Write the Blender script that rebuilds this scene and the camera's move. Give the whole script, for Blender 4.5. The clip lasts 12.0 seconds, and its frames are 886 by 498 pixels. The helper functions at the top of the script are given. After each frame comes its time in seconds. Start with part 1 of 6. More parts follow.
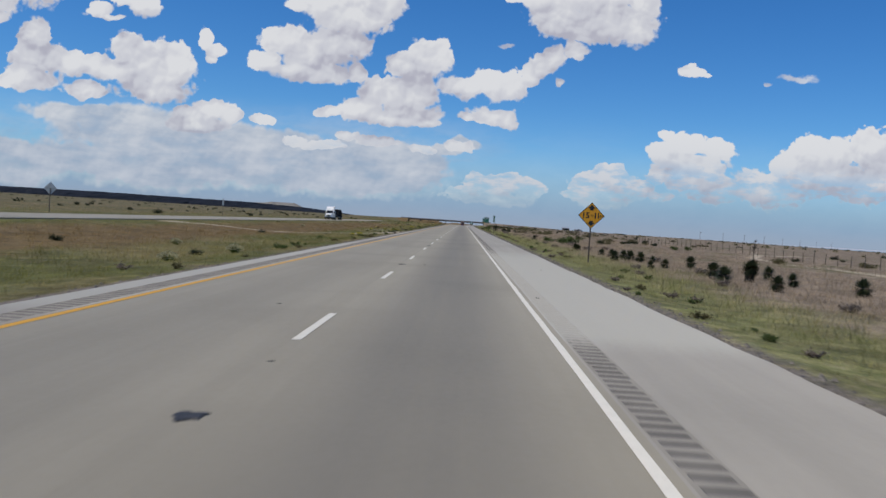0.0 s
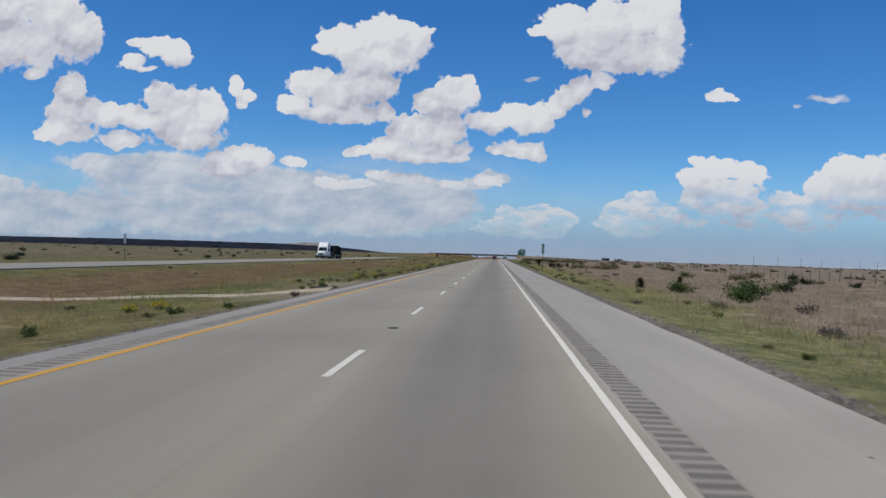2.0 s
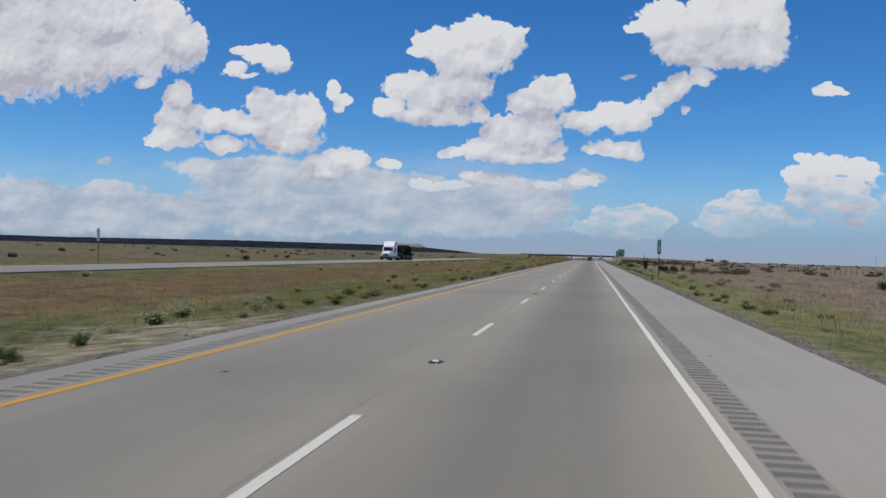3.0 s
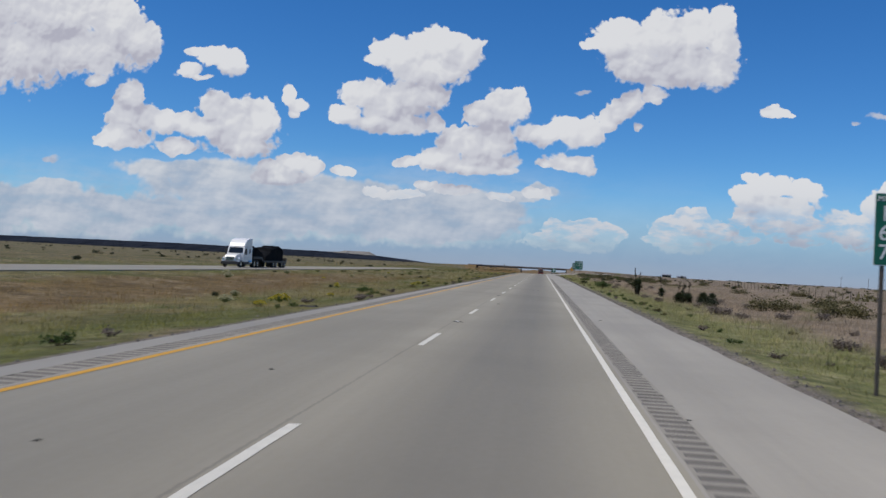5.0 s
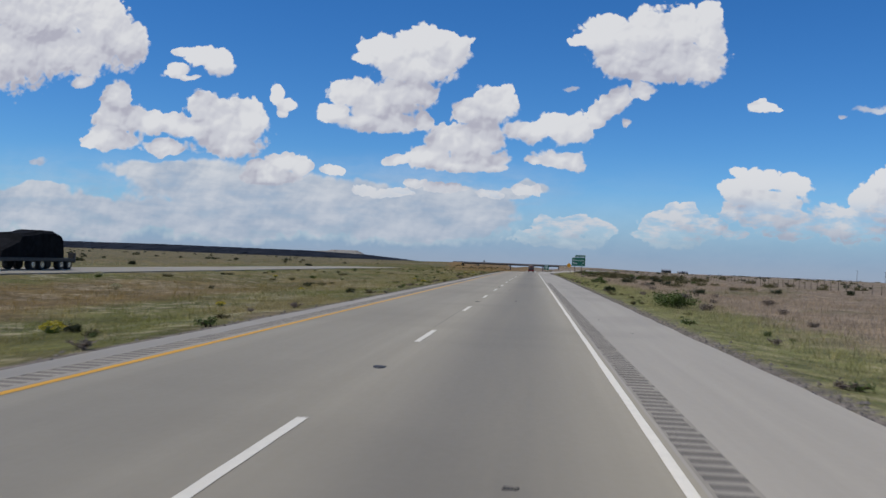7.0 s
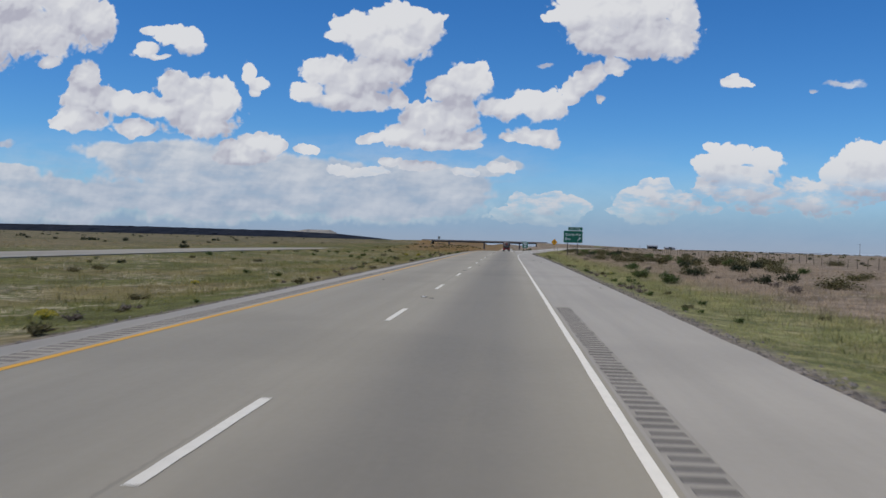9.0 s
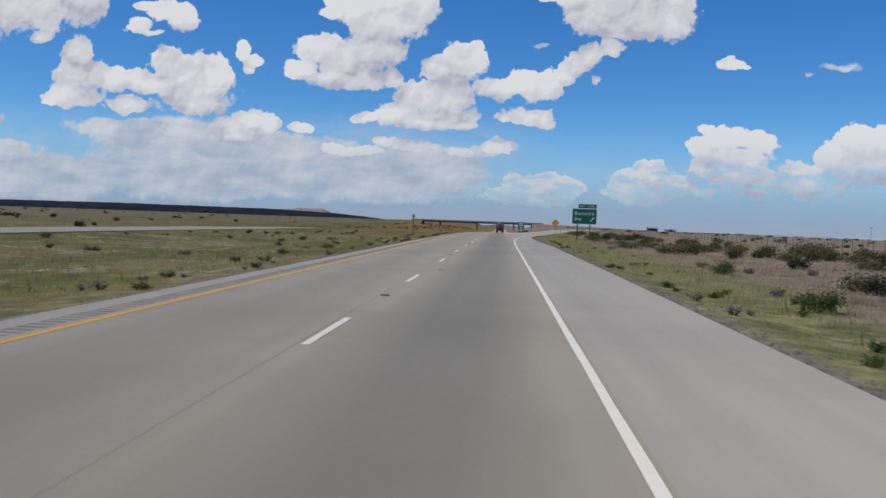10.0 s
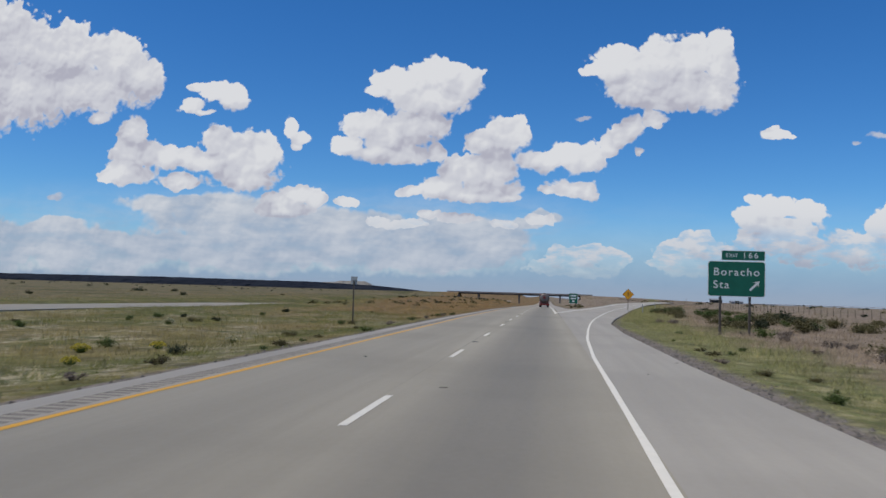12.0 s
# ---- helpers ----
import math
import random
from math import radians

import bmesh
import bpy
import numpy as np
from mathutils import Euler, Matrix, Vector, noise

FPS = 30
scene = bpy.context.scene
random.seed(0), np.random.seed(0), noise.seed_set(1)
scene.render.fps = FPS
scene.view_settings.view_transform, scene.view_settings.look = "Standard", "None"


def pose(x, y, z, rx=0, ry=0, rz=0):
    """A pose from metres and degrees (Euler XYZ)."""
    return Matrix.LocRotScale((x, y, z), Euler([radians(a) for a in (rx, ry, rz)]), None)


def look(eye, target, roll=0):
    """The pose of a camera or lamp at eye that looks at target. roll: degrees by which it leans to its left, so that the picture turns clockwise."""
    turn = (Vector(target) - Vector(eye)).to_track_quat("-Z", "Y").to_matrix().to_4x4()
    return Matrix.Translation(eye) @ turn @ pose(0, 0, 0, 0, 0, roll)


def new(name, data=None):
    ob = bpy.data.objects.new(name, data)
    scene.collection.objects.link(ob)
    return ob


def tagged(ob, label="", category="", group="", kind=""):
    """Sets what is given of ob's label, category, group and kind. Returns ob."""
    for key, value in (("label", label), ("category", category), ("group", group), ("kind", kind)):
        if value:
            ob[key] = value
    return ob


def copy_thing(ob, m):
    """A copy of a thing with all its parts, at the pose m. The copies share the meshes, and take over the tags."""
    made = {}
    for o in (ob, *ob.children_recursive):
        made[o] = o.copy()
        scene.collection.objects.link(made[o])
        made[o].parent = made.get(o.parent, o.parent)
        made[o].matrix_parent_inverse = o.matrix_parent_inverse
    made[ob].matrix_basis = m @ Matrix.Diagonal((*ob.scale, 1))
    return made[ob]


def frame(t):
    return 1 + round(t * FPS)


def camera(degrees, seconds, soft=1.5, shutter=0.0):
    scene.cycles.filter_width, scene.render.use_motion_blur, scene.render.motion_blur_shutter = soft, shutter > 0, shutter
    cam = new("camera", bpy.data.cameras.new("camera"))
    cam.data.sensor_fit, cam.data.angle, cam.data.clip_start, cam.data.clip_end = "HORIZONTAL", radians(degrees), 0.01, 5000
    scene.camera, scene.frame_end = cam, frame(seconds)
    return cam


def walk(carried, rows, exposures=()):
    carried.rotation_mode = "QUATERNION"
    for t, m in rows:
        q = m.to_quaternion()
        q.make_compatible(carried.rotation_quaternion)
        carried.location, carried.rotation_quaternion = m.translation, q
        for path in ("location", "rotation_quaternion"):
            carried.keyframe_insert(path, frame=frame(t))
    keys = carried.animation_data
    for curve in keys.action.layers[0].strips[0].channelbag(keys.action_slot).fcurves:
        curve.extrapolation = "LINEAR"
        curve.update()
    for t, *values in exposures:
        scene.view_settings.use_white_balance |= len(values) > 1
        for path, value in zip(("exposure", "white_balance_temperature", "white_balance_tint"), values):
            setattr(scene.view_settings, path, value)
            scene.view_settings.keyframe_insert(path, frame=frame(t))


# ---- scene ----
# The camera rides in the right-hand lane of a straight desert highway at about 30 m/s.
cam = camera(54.74, 12.0, shutter=0.1)
# seconds, x, y, z, pitch, roll, yaw
RIDE = [
    (0, 2.10, 0.97, 1.70, -1.92, -3.68, 1.34),
    (0.5, 2.11, 16.33, 1.70, 0.52, -2.94, 2.46),
    (1, 2.14, 31.22, 1.70, 1.92, -1.25, 2.20),
    (1.5, 2.18, 46.41, 1.70, 0.94, -1.43, 3.35),
    (2, 2.24, 61.73, 1.70, 0.32, -1.57, 3.49),
    (2.5, 2.31, 76.98, 1.70, 1.73, -1.42, 9.70),
    (3, 2.32, 92.24, 1.70, 0.21, -1.52, 9.80),
    (3.2, 2.32, 98.35, 1.70, 1.25, -2.17, 9.48),
    (4.8, 2.39, 147.17, 1.70, 1.64, -1.91, 7.36),
    (5, 2.40, 153.27, 1.70, 0.96, -2.96, 6.61),
    (5.5, 2.40, 168.30, 1.70, 1.54, -2.60, 5.78),
    (6, 2.40, 183.79, 1.70, 0.93, -2.21, 4.97),
    (6.5, 2.41, 198.84, 1.70, 1.14, -2.07, 5.84),
    (7, 2.35, 213.83, 1.70, 0.85, -2.22, 5.98),
    (7.2, 2.36, 220.40, 1.70, 0.88, -2.42, 5.87),
    (8.8, 2.49, 269.22, 1.70, -0.74, -2.15, 4.54),
    (9, 2.49, 274.85, 1.70, -0.55, -1.46, 4.38),
    (9.5, 2.55, 290.15, 1.70, -0.74, -2.42, 3.48),
    (10, 2.55, 305.86, 1.70, -1.88, -1.99, 3.97),
    (10.5, 2.55, 321.39, 1.70, 0.58, -1.84, 4.39),
    (11, 2.54, 336.35, 1.70, 1.02, -2.32, 4.42),
    (11.5, 2.53, 351.97, 1.70, 1.92, -3.77, 4.66),
    (12, 2.50, 367.43, 1.70, 2.86, -1.66, 6.94),
]
walk(cam, [(t, pose(x, y, z, 90 + p, r, w)) for t, x, y, z, p, r, w in RIDE])

# ---- sky, clouds, sun ----
SUN_AZ, SUN_EL = radians(-115), radians(62)   # azimuth from straight ahead, to the right positive

CUMULUS = {}
CUMULUS["tower_left"] = [(-720, 301, 90, 61), (-615, 288, 71, 39), (-541, 282, 46, 38), (-505, 256, 34, 30), (-669, 241, 120, 56), (-582, 240, 85, 35), (-733, 234, 98, 49), (-561, 207, 17, 9), (-835, 273, 111, 81), (-701, 330, 41, 28)]
CUMULUS["pair_left"] = [(-406, 239, 32, 14), (-388, 232, 20, 18), (-431, 244, 18, 6), (-442, 224, 19, 9), (-426, 213, 18, 4)]
CUMULUS["cluster_left"] = [(-516, 184, 21, 22), (-509, 160, 37, 22), (-519, 134, 41, 15), (-471, 157, 22, 18), (-444, 157, 20, 13), (-401, 175, 23, 23), (-383, 156, 43, 32), (-345, 161, 22, 27), (-378, 129, 35, 17), (-453, 127, 29, 11), (-535, 131, 25, 13), (-422, 152, 29, 14), (-372, 138, 48, 25)]
CUMULUS["wisp_left"] = [(-315, 196, 9, 13), (-301, 183, 18, 9), (-306, 173, 7, 5)]
CUMULUS["centre"] = [(-133, 258, 37, 22), (-102, 250, 22, 24), (-176, 247, 44, 20), (-210, 241, 18, 8), (-145, 231, 54, 28), (-218, 198, 31, 20), (-241, 174, 25, 14), (-190, 182, 48, 27), (-165, 165, 34, 12), (-206, 163, 37, 9), (-140, 199, 27, 16), (-135, 166, 16, 13), (-189, 161, 58, 11), (-167, 193, 34, 27)]
CUMULUS["centre_tower"] = [(-56, 186, 30, 27), (-39, 193, 16, 16), (-79, 179, 23, 17), (-114, 144, 20, 23), (-126, 124, 30, 17), (-162, 120, 24, 8), (-64, 146, 28, 32), (-96, 115, 47, 11), (-49, 111, 19, 5), (-87, 145, 27, 27), (-69, 122, 40, 15)]
CUMULUS["centre_arm"] = [(-11, 156, 36, 18), (21, 161, 33, 18), (47, 162, 23, 18), (82, 189, 16, 17), (69, 174, 13, 14), (94, 196, 16, 16), (118, 206, 14, 13), (102, 170, 6, 7)]
CUMULUS["crowns"] = [(-202, 83, 18, 7), (-138, 90, 17, 6), (-104, 85, 28, 7), (-12, 88, 24, 8), (-168, 79, 28, 6), (-54, 79, 20, 6)]
CUMULUS["centre_foot"] = [(26, 124, 32, 11), (42, 121, 18, 12), (0, 121, 16, 5)]
CUMULUS["block_right"] = [(79, 269, 39, 25), (53, 266, 22, 11), (127, 273, 39, 30), (159, 277, 33, 28), (190, 290, 18, 21), (194, 264, 20, 27), (147, 244, 59, 29), (189, 235, 25, 23), (96, 243, 39, 25), (116, 228, 39, 13)]
CUMULUS["small_right"] = [(252, 189, 18, 7), (250, 195, 9, 4), (266, 186, 11, 3)]
WISPS = {}
WISPS["streak_right"] = [(373, 189, 22, 4), (340, 183, 5, 2)]
WISPS["puff"] = [(37, 206, 7, 3)]
WISPS["puff_left"] = [(-614, 106, 11, 5)]
CUMULUS["heap_right"] = [(230, 42, 20, 7), (292, 46, 26, 8), (231, 113, 12, 8), (284, 111, 12, 8), (256, 107, 23, 16), (228, 96, 23, 12), (291, 101, 22, 14), (260, 83, 47, 16), (248, 67, 39, 13), (276, 67, 36, 16), (223, 66, 12, 14)]
CUMULUS["heap_far_right"] = [(368, 87, 24, 20), (399, 106, 30, 22), (424, 107, 27, 20), (463, 113, 31, 22), (413, 81, 61, 27), (343, 63, 34, 16), (508, 106, 48, 38), (479, 72, 62, 27)]
CUMULUS["heap_mid"] = [(129, 40, 16, 7), (206, 55, 10, 7), (157, 71, 9, 7), (169, 68, 21, 10), (145, 55, 26, 12), (176, 56, 29, 16), (195, 48, 29, 12)]
CUMULUS["heap_low"] = [(-6, 34, 17, 5), (75, 40, 20, 6), (13, 48, 22, 6), (45, 53, 22, 7), (29, 41, 39, 9)]
CUMULUS["heap_low_body"] = [(19, 46, 26, 10), (48, 50, 21, 12), (71, 41, 21, 12), (-6, 37, 18, 7), (33, 30, 56, 10)]
CUMULUS["heap_bodies"] = [(157, 43, 40, 16), (181, 50, 23, 14), (261, 61, 45, 21), (295, 54, 26, 16), (355, 59, 45, 27)]
CUMULUS["puff_mid"] = [(-244, 103, 15, 7)]
CUMULUS["heap_left"] = [(-300, 114, 28, 13), (-279, 107, 14, 12), (-328, 105, 24, 10), (-313, 95, 42, 10)]
BANK = {}
BANK["bank"] = [(-202, 83, 19, 7), (-138, 90, 16, 6), (-188, 72, 47, 15), (-107, 75, 53, 15), (-54, 64, 41, 16), (-7, 88, 21, 8), (-28, 82, 18, 7), (-256, 65, 103, 33), (-369, 78, 120, 31), (-441, 97, 79, 14), (-147, 53, 141, 31), (-353, 44, 161, 28)]
BANK["veil"] = [(-610, 69, 38, 9), (-635, 58, 61, 17), (-460, 54, 33, 12), (-430, 39, 50, 6), (-116, 48, 17, 6), (-45, 50, 26, 9), (-546, 40, 119, 30), (-702, 45, 93, 39)]


world = bpy.data.worlds.new("world")
world.use_nodes = True
scene.world = world
wt = world.node_tree
wt.nodes.clear()


def N(tree, kind):
    return tree.nodes.new(kind)


def math_node(tree, op, a, b=None, c=None, clamp=False):
    n = N(tree, "ShaderNodeMath")
    n.operation, n.use_clamp = op, clamp
    for i, v in enumerate((a, b, c)):
        if v is None:
            continue
        if isinstance(v, (int, float)):
            n.inputs[i].default_value = v
        else:
            tree.links.new(v, n.inputs[i])
    return n.outputs[0]


def vec_node(tree, op, a, b=None, c=None):
    n = N(tree, "ShaderNodeVectorMath")
    n.operation = op
    for i, v in enumerate((a, b, c)):
        if v is None:
            continue
        if isinstance(v, (tuple, list)):
            n.inputs[i].default_value = v
        else:
            tree.links.new(v, n.inputs[i])
    return n.outputs["Value"] if op in ("LENGTH", "DOT_PRODUCT", "DISTANCE") else n.outputs[0]


def smooth_range(tree, value, a, b, lo=0.0, hi=1.0, smooth=True):
    n = N(tree, "ShaderNodeMapRange")
    n.interpolation_type = "SMOOTHSTEP" if smooth else "LINEAR"
    tree.links.new(value, n.inputs[0])
    for i, v in enumerate((a, b, lo, hi)):
        n.inputs[i + 1].default_value = v
    return n.outputs[0]


def noise_node(tree, vector, scale, detail=4.0, rough=0.55, lac=2.0):
    n = N(tree, "ShaderNodeTexNoise")
    tree.links.new(vector, n.inputs["Vector"])
    n.inputs["Scale"].default_value = scale
    n.inputs["Detail"].default_value = detail
    n.inputs["Roughness"].default_value = rough
    n.inputs["Lacunarity"].default_value = lac
    return n.outputs[0]


def mix_color(tree, fac, a, b, blend="MIX"):
    n = N(tree, "ShaderNodeMix")
    n.data_type, n.blend_type = "RGBA", blend
    for sock, v in ((n.inputs[0], fac), (n.inputs[6], a), (n.inputs[7], b)):
        if isinstance(v, (int, float)):
            sock.default_value = v
        elif isinstance(v, (tuple, list)):
            sock.default_value = (*v, 1) if len(v) == 3 else v
        else:
            tree.links.new(v, sock)
    return n.outputs[2]


def lobe_field(name, clouds, blend):
    """A node group: how far a place of the sky is from the nearest cloud's heart (1 = its rim)."""
    g = bpy.data.node_groups.new(name, "ShaderNodeTree")
    g.interface.new_socket("Place", in_out="INPUT", socket_type="NodeSocketVector")
    g.interface.new_socket("Field", in_out="OUTPUT", socket_type="NodeSocketFloat")
    gi, go = N(g, "NodeGroupInput"), N(g, "NodeGroupOutput")
    acc = None
    for lobes in clouds.values():
        for u, v, ru, rv in lobes:
            q = vec_node(g, "MULTIPLY_ADD", gi.outputs[0], (1000 / ru, 1000 / rv, 0), (-u / ru, -v / rv, 0))
            d = vec_node(g, "LENGTH", q)
            acc = d if acc is None else math_node(g, "SMOOTH_MIN", acc, d, blend)
    g.links.new(acc, go.inputs[0])
    return g


def field(group, place):
    n = N(wt, "ShaderNodeGroup")
    n.node_tree = group
    wt.links.new(place, n.inputs[0])
    return n.outputs[0]


cumulus, bank, wisps = lobe_field("cumulus_field", CUMULUS, 0.20), lobe_field("bank_field", BANK, 0.35), lobe_field("wisp_field", WISPS, 0.20)
coord = N(wt, "ShaderNodeTexCoord").outputs["Generated"]
sep = N(wt, "ShaderNodeSeparateXYZ")
wt.links.new(coord, sep.inputs[0])
ahead = math_node(wt, "MAXIMUM", sep.outputs[1], 0.02)
comb = N(wt, "ShaderNodeCombineXYZ")
wt.links.new(math_node(wt, "DIVIDE", sep.outputs[0], ahead), comb.inputs[0])
wt.links.new(math_node(wt, "DIVIDE", sep.outputs[2], ahead), comb.inputs[1])
place = comb.outputs[0]
height = math_node(wt, "DIVIDE", sep.outputs[2], ahead)
infront = smooth_range(wt, sep.outputs[1], 0.15, 0.3)


def bent(p, scale, amount, detail=3):
    """The place, pushed about by noise."""
    warp = N(wt, "ShaderNodeTexNoise")
    wt.links.new(p, warp.inputs["Vector"])
    warp.inputs["Scale"].default_value, warp.inputs["Detail"].default_value = scale, detail
    off = vec_node(wt, "SUBTRACT", warp.outputs[1], (0.5, 0.5, 0.5))
    return vec_node(wt, "MULTIPLY_ADD", off, (amount, amount, 0), p)


def billow(p, sizes, du=0.0, dv=0.0, fine=0.0):
    """Heaped, cauliflower-like relief, about -0.5 to 0.5; each size of puff is looked up a little towards the sun."""
    q = bent(p, 34, 0.016, 2)
    total = None
    for scale, weight in sizes:
        v = N(wt, "ShaderNodeTexVoronoi")
        v.feature = "SMOOTH_F1"
        at = shifted(q, du / scale, dv / scale) if dv else q
        wt.links.new(at, v.inputs["Vector"])
        v.inputs["Scale"].default_value, v.inputs["Smoothness"].default_value = scale, 0.18
        term = math_node(wt, "MULTIPLY", math_node(wt, "SUBTRACT", 0.50, v.outputs["Distance"]), weight)
        total = term if total is None else math_node(wt, "ADD", total, term)
    if fine:
        total = math_node(wt, "ADD", total, math_node(wt, "MULTIPLY", math_node(wt, "SUBTRACT", noise_node(wt, q, 95, 5, 0.62), 0.5), fine))
    return total


def shifted(p, du, dv):
    return vec_node(wt, "ADD", p, (du, dv, 0))


LARGE, SMALL = ((10, 0.55), (24, 0.52), (58, 0.50), (120, 0.36)), ((20, 0.42), (44, 0.46), (95, 0.48), (190, 0.28))
wide = bent(bent(place, 17, 0.020, 2), 62, 0.010, 4)
form_here, form_up, form_far = field(cumulus, wide), field(cumulus, shifted(wide, -0.008, 0.020)), field(cumulus, shifted(wide, -0.012, 0.055))
bump_here, bump_up = billow(place, LARGE), billow(place, LARGE, -0.22, 0.42)
here = math_node(wt, "SUBTRACT", form_here, math_node(wt, "MULTIPLY", billow(place, SMALL, fine=0.42), 0.66))
# crowns have crisp rims, the flat feet fray
rim = smooth_range(wt, math_node(wt, "SUBTRACT", form_up, form_here), -0.15, 0.25, 0.80, 0.93)
edge = math_node(wt, "DIVIDE", math_node(wt, "SUBTRACT", 1.06, here), math_node(wt, "SUBTRACT", 1.06, rim), clamp=True)
edge = math_node(wt, "MULTIPLY", math_node(wt, "MULTIPLY", edge, edge), math_node(wt, "MULTIPLY_ADD", edge, -2.0, 3.0))
dense = math_node(wt, "MULTIPLY", edge, smooth_range(wt, height, 0.012, 0.045, 0.45, 1.0))
# the far heaps break up into layers
layers = noise_node(wt, vec_node(wt, "MULTIPLY", place, (1, 2.6, 1)), 34, 5, 0.6)
broken = math_node(wt, "MAXIMUM", smooth_range(wt, layers, 0.34, 0.60, 0.45, 1.0), smooth_range(wt, height, 0.040, 0.090))
dense = math_node(wt, "MULTIPLY", dense, broken)
thin = math_node(wt, "SUBTRACT", field(wisps, bent(place, 45, 0.022, 4)), math_node(wt, "MULTIPLY", noise_node(wt, vec_node(wt, "MULTIPLY", place, (1, 2.2, 1)), 70, 5, 0.65), 0.9))
thin = smooth_range(wt, thin, 0.85, 0.15, 0.0, 0.80)
# the sunlit crowns and the shaded bases of the heaps
lit = math_node(wt, "MULTIPLY_ADD", math_node(wt, "SUBTRACT", form_up, form_here), 0.42, 0.33)
lit = math_node(wt, "MULTIPLY_ADD", math_node(wt, "SUBTRACT", form_far, form_here), 0.24, lit)
lit = math_node(wt, "MULTIPLY_ADD", math_node(wt, "SUBTRACT", bump_here, bump_up), 0.80, lit)
lit = math_node(wt, "ADD", lit, smooth_range(wt, here, 0.72, 1.0, 0.0, 0.20), clamp=True)
cum_col = mix_color(wt, smooth_range(wt, lit, 0.0, 0.50), (0.550, 0.548, 0.640), (0.745, 0.755, 0.820))
cum_col = mix_color(wt, smooth_range(wt, lit, 0.42, 1.0), cum_col, (0.905, 0.912, 0.938))
# the far bank and veil, soft and thin
soft_noise = noise_node(wt, vec_node(wt, "MULTIPLY", place, (1, 2.7, 1)), 17, 5, 0.55)
bank_f = math_node(wt, "SUBTRACT", field(bank, bent(place, 22, 0.03, 3)), math_node(wt, "MULTIPLY", bump_here, 0.5))
bank_d = math_node(wt, "MULTIPLY", smooth_range(wt, bank_f, 1.18, 0.82), smooth_range(wt, soft_noise, 0.25, 0.55, 0.84, 0.98))
streak = noise_node(wt, vec_node(wt, "MULTIPLY", place, (1, 3.0, 1)), 11, 6, 0.6)
across = math_node(wt, "DIVIDE", sep.outputs[0], ahead)
veil_d = math_node(wt, "MULTIPLY", smooth_range(wt, streak, 0.36, 0.62, 0.30, 1.0), smooth_range(wt, height, 0.135, 0.06, 0, 0.72))
veil_d = math_node(wt, "MULTIPLY", veil_d, math_node(wt, "MULTIPLY", smooth_range(wt, across, 0.10, -0.10, 0.15, 1.0), smooth_range(wt, across, -0.62, -0.38, 0.55, 1.0)))
haze_d = smooth_range(wt, height, 0.105, -0.005, 0.0, 0.92)
soft_d = math_node(wt, "MAXIMUM", bank_d, math_node(wt, "MAXIMUM", veil_d, haze_d))
soft_lit = math_node(wt, "ADD", smooth_range(wt, soft_noise, 0.32, 0.72, 0.12, 0.78), math_node(wt, "MULTIPLY", smooth_range(wt, bank_f, 0.75, 1.15), 0.35), clamp=True)
soft_lit = math_node(wt, "MULTIPLY_ADD", math_node(wt, "SUBTRACT", bump_here, bump_up), 0.6, soft_lit, clamp=True)
soft_col = mix_color(wt, soft_lit, (0.480, 0.560, 0.685), (0.81, 0.84, 0.89))
open_sky = math_node(wt, "MULTIPLY", smooth_range(wt, height, 0.130, 0.025, 0.0, 0.88), math_node(wt, "MULTIPLY_ADD", bank_d, -0.72, 1.0))
soft_col = mix_color(wt, open_sky, soft_col, (0.255, 0.375, 0.610))
soft_col = mix_color(wt, smooth_range(wt, height, 0.022, -0.004, 0.0, 0.75), soft_col, (0.385, 0.460, 0.610))
# low heaps stand farther off and pale
crown = smooth_range(wt, math_node(wt, "SUBTRACT", form_up, form_here), 0.05, 0.55, 1.0, 0.70)
pale = math_node(wt, "MULTIPLY", smooth_range(wt, height, 0.125, 0.015, 0.0, 0.70), crown)
cum_col = mix_color(wt, pale, cum_col, (0.40, 0.475, 0.62))
dense = math_node(wt, "MAXIMUM", dense, thin)
col = mix_color(wt, dense, soft_col, cum_col)
cover = math_node(wt, "MAXIMUM", math_node(wt, "MULTIPLY", dense, 0.97), soft_d)
# the rest of the sky behind: loose fair-weather cloud
round_n = noise_node(wt, coord, 5.0, 6, 0.6)
behind = math_node(wt, "MULTIPLY", smooth_range(wt, round_n, 0.52, 0.62), smooth_range(wt, sep.outputs[2], 0.02, 0.15))
behind = math_node(wt, "MULTIPLY", behind, math_node(wt, "SUBTRACT", 1.0, infront))
cover = math_node(wt, "ADD", math_node(wt, "MULTIPLY", cover, infront), behind, clamp=True)
sky = N(wt, "ShaderNodeTexSky")
sky.sky_type, sky.sun_disc = "NISHITA", False
sky.sun_elevation, sky.sun_rotation = SUN_EL, SUN_AZ
sky.altitude, sky.air_density, sky.dust_density, sky.ozone_density = 1300, 1.0, 0.3, 3.0
bg_sky, bg_cloud = N(wt, "ShaderNodeBackground"), N(wt, "ShaderNodeBackground")
clear = N(wt, "ShaderNodeHueSaturation")
clear.inputs["Saturation"].default_value = 1.28
wt.links.new(sky.outputs[0], clear.inputs["Color"])
wt.links.new(mix_color(wt, 1.0, clear.outputs[0], (0.62, 0.91, 1.16), "MULTIPLY"), bg_sky.inputs[0])
bg_sky.inputs[1].default_value = 0.094
wt.links.new(col, bg_cloud.inputs[0])
bg_cloud.inputs[1].default_value = 0.79
mixer, out = N(wt, "ShaderNodeMixShader"), N(wt, "ShaderNodeOutputWorld")
wt.links.new(cover, mixer.inputs[0])
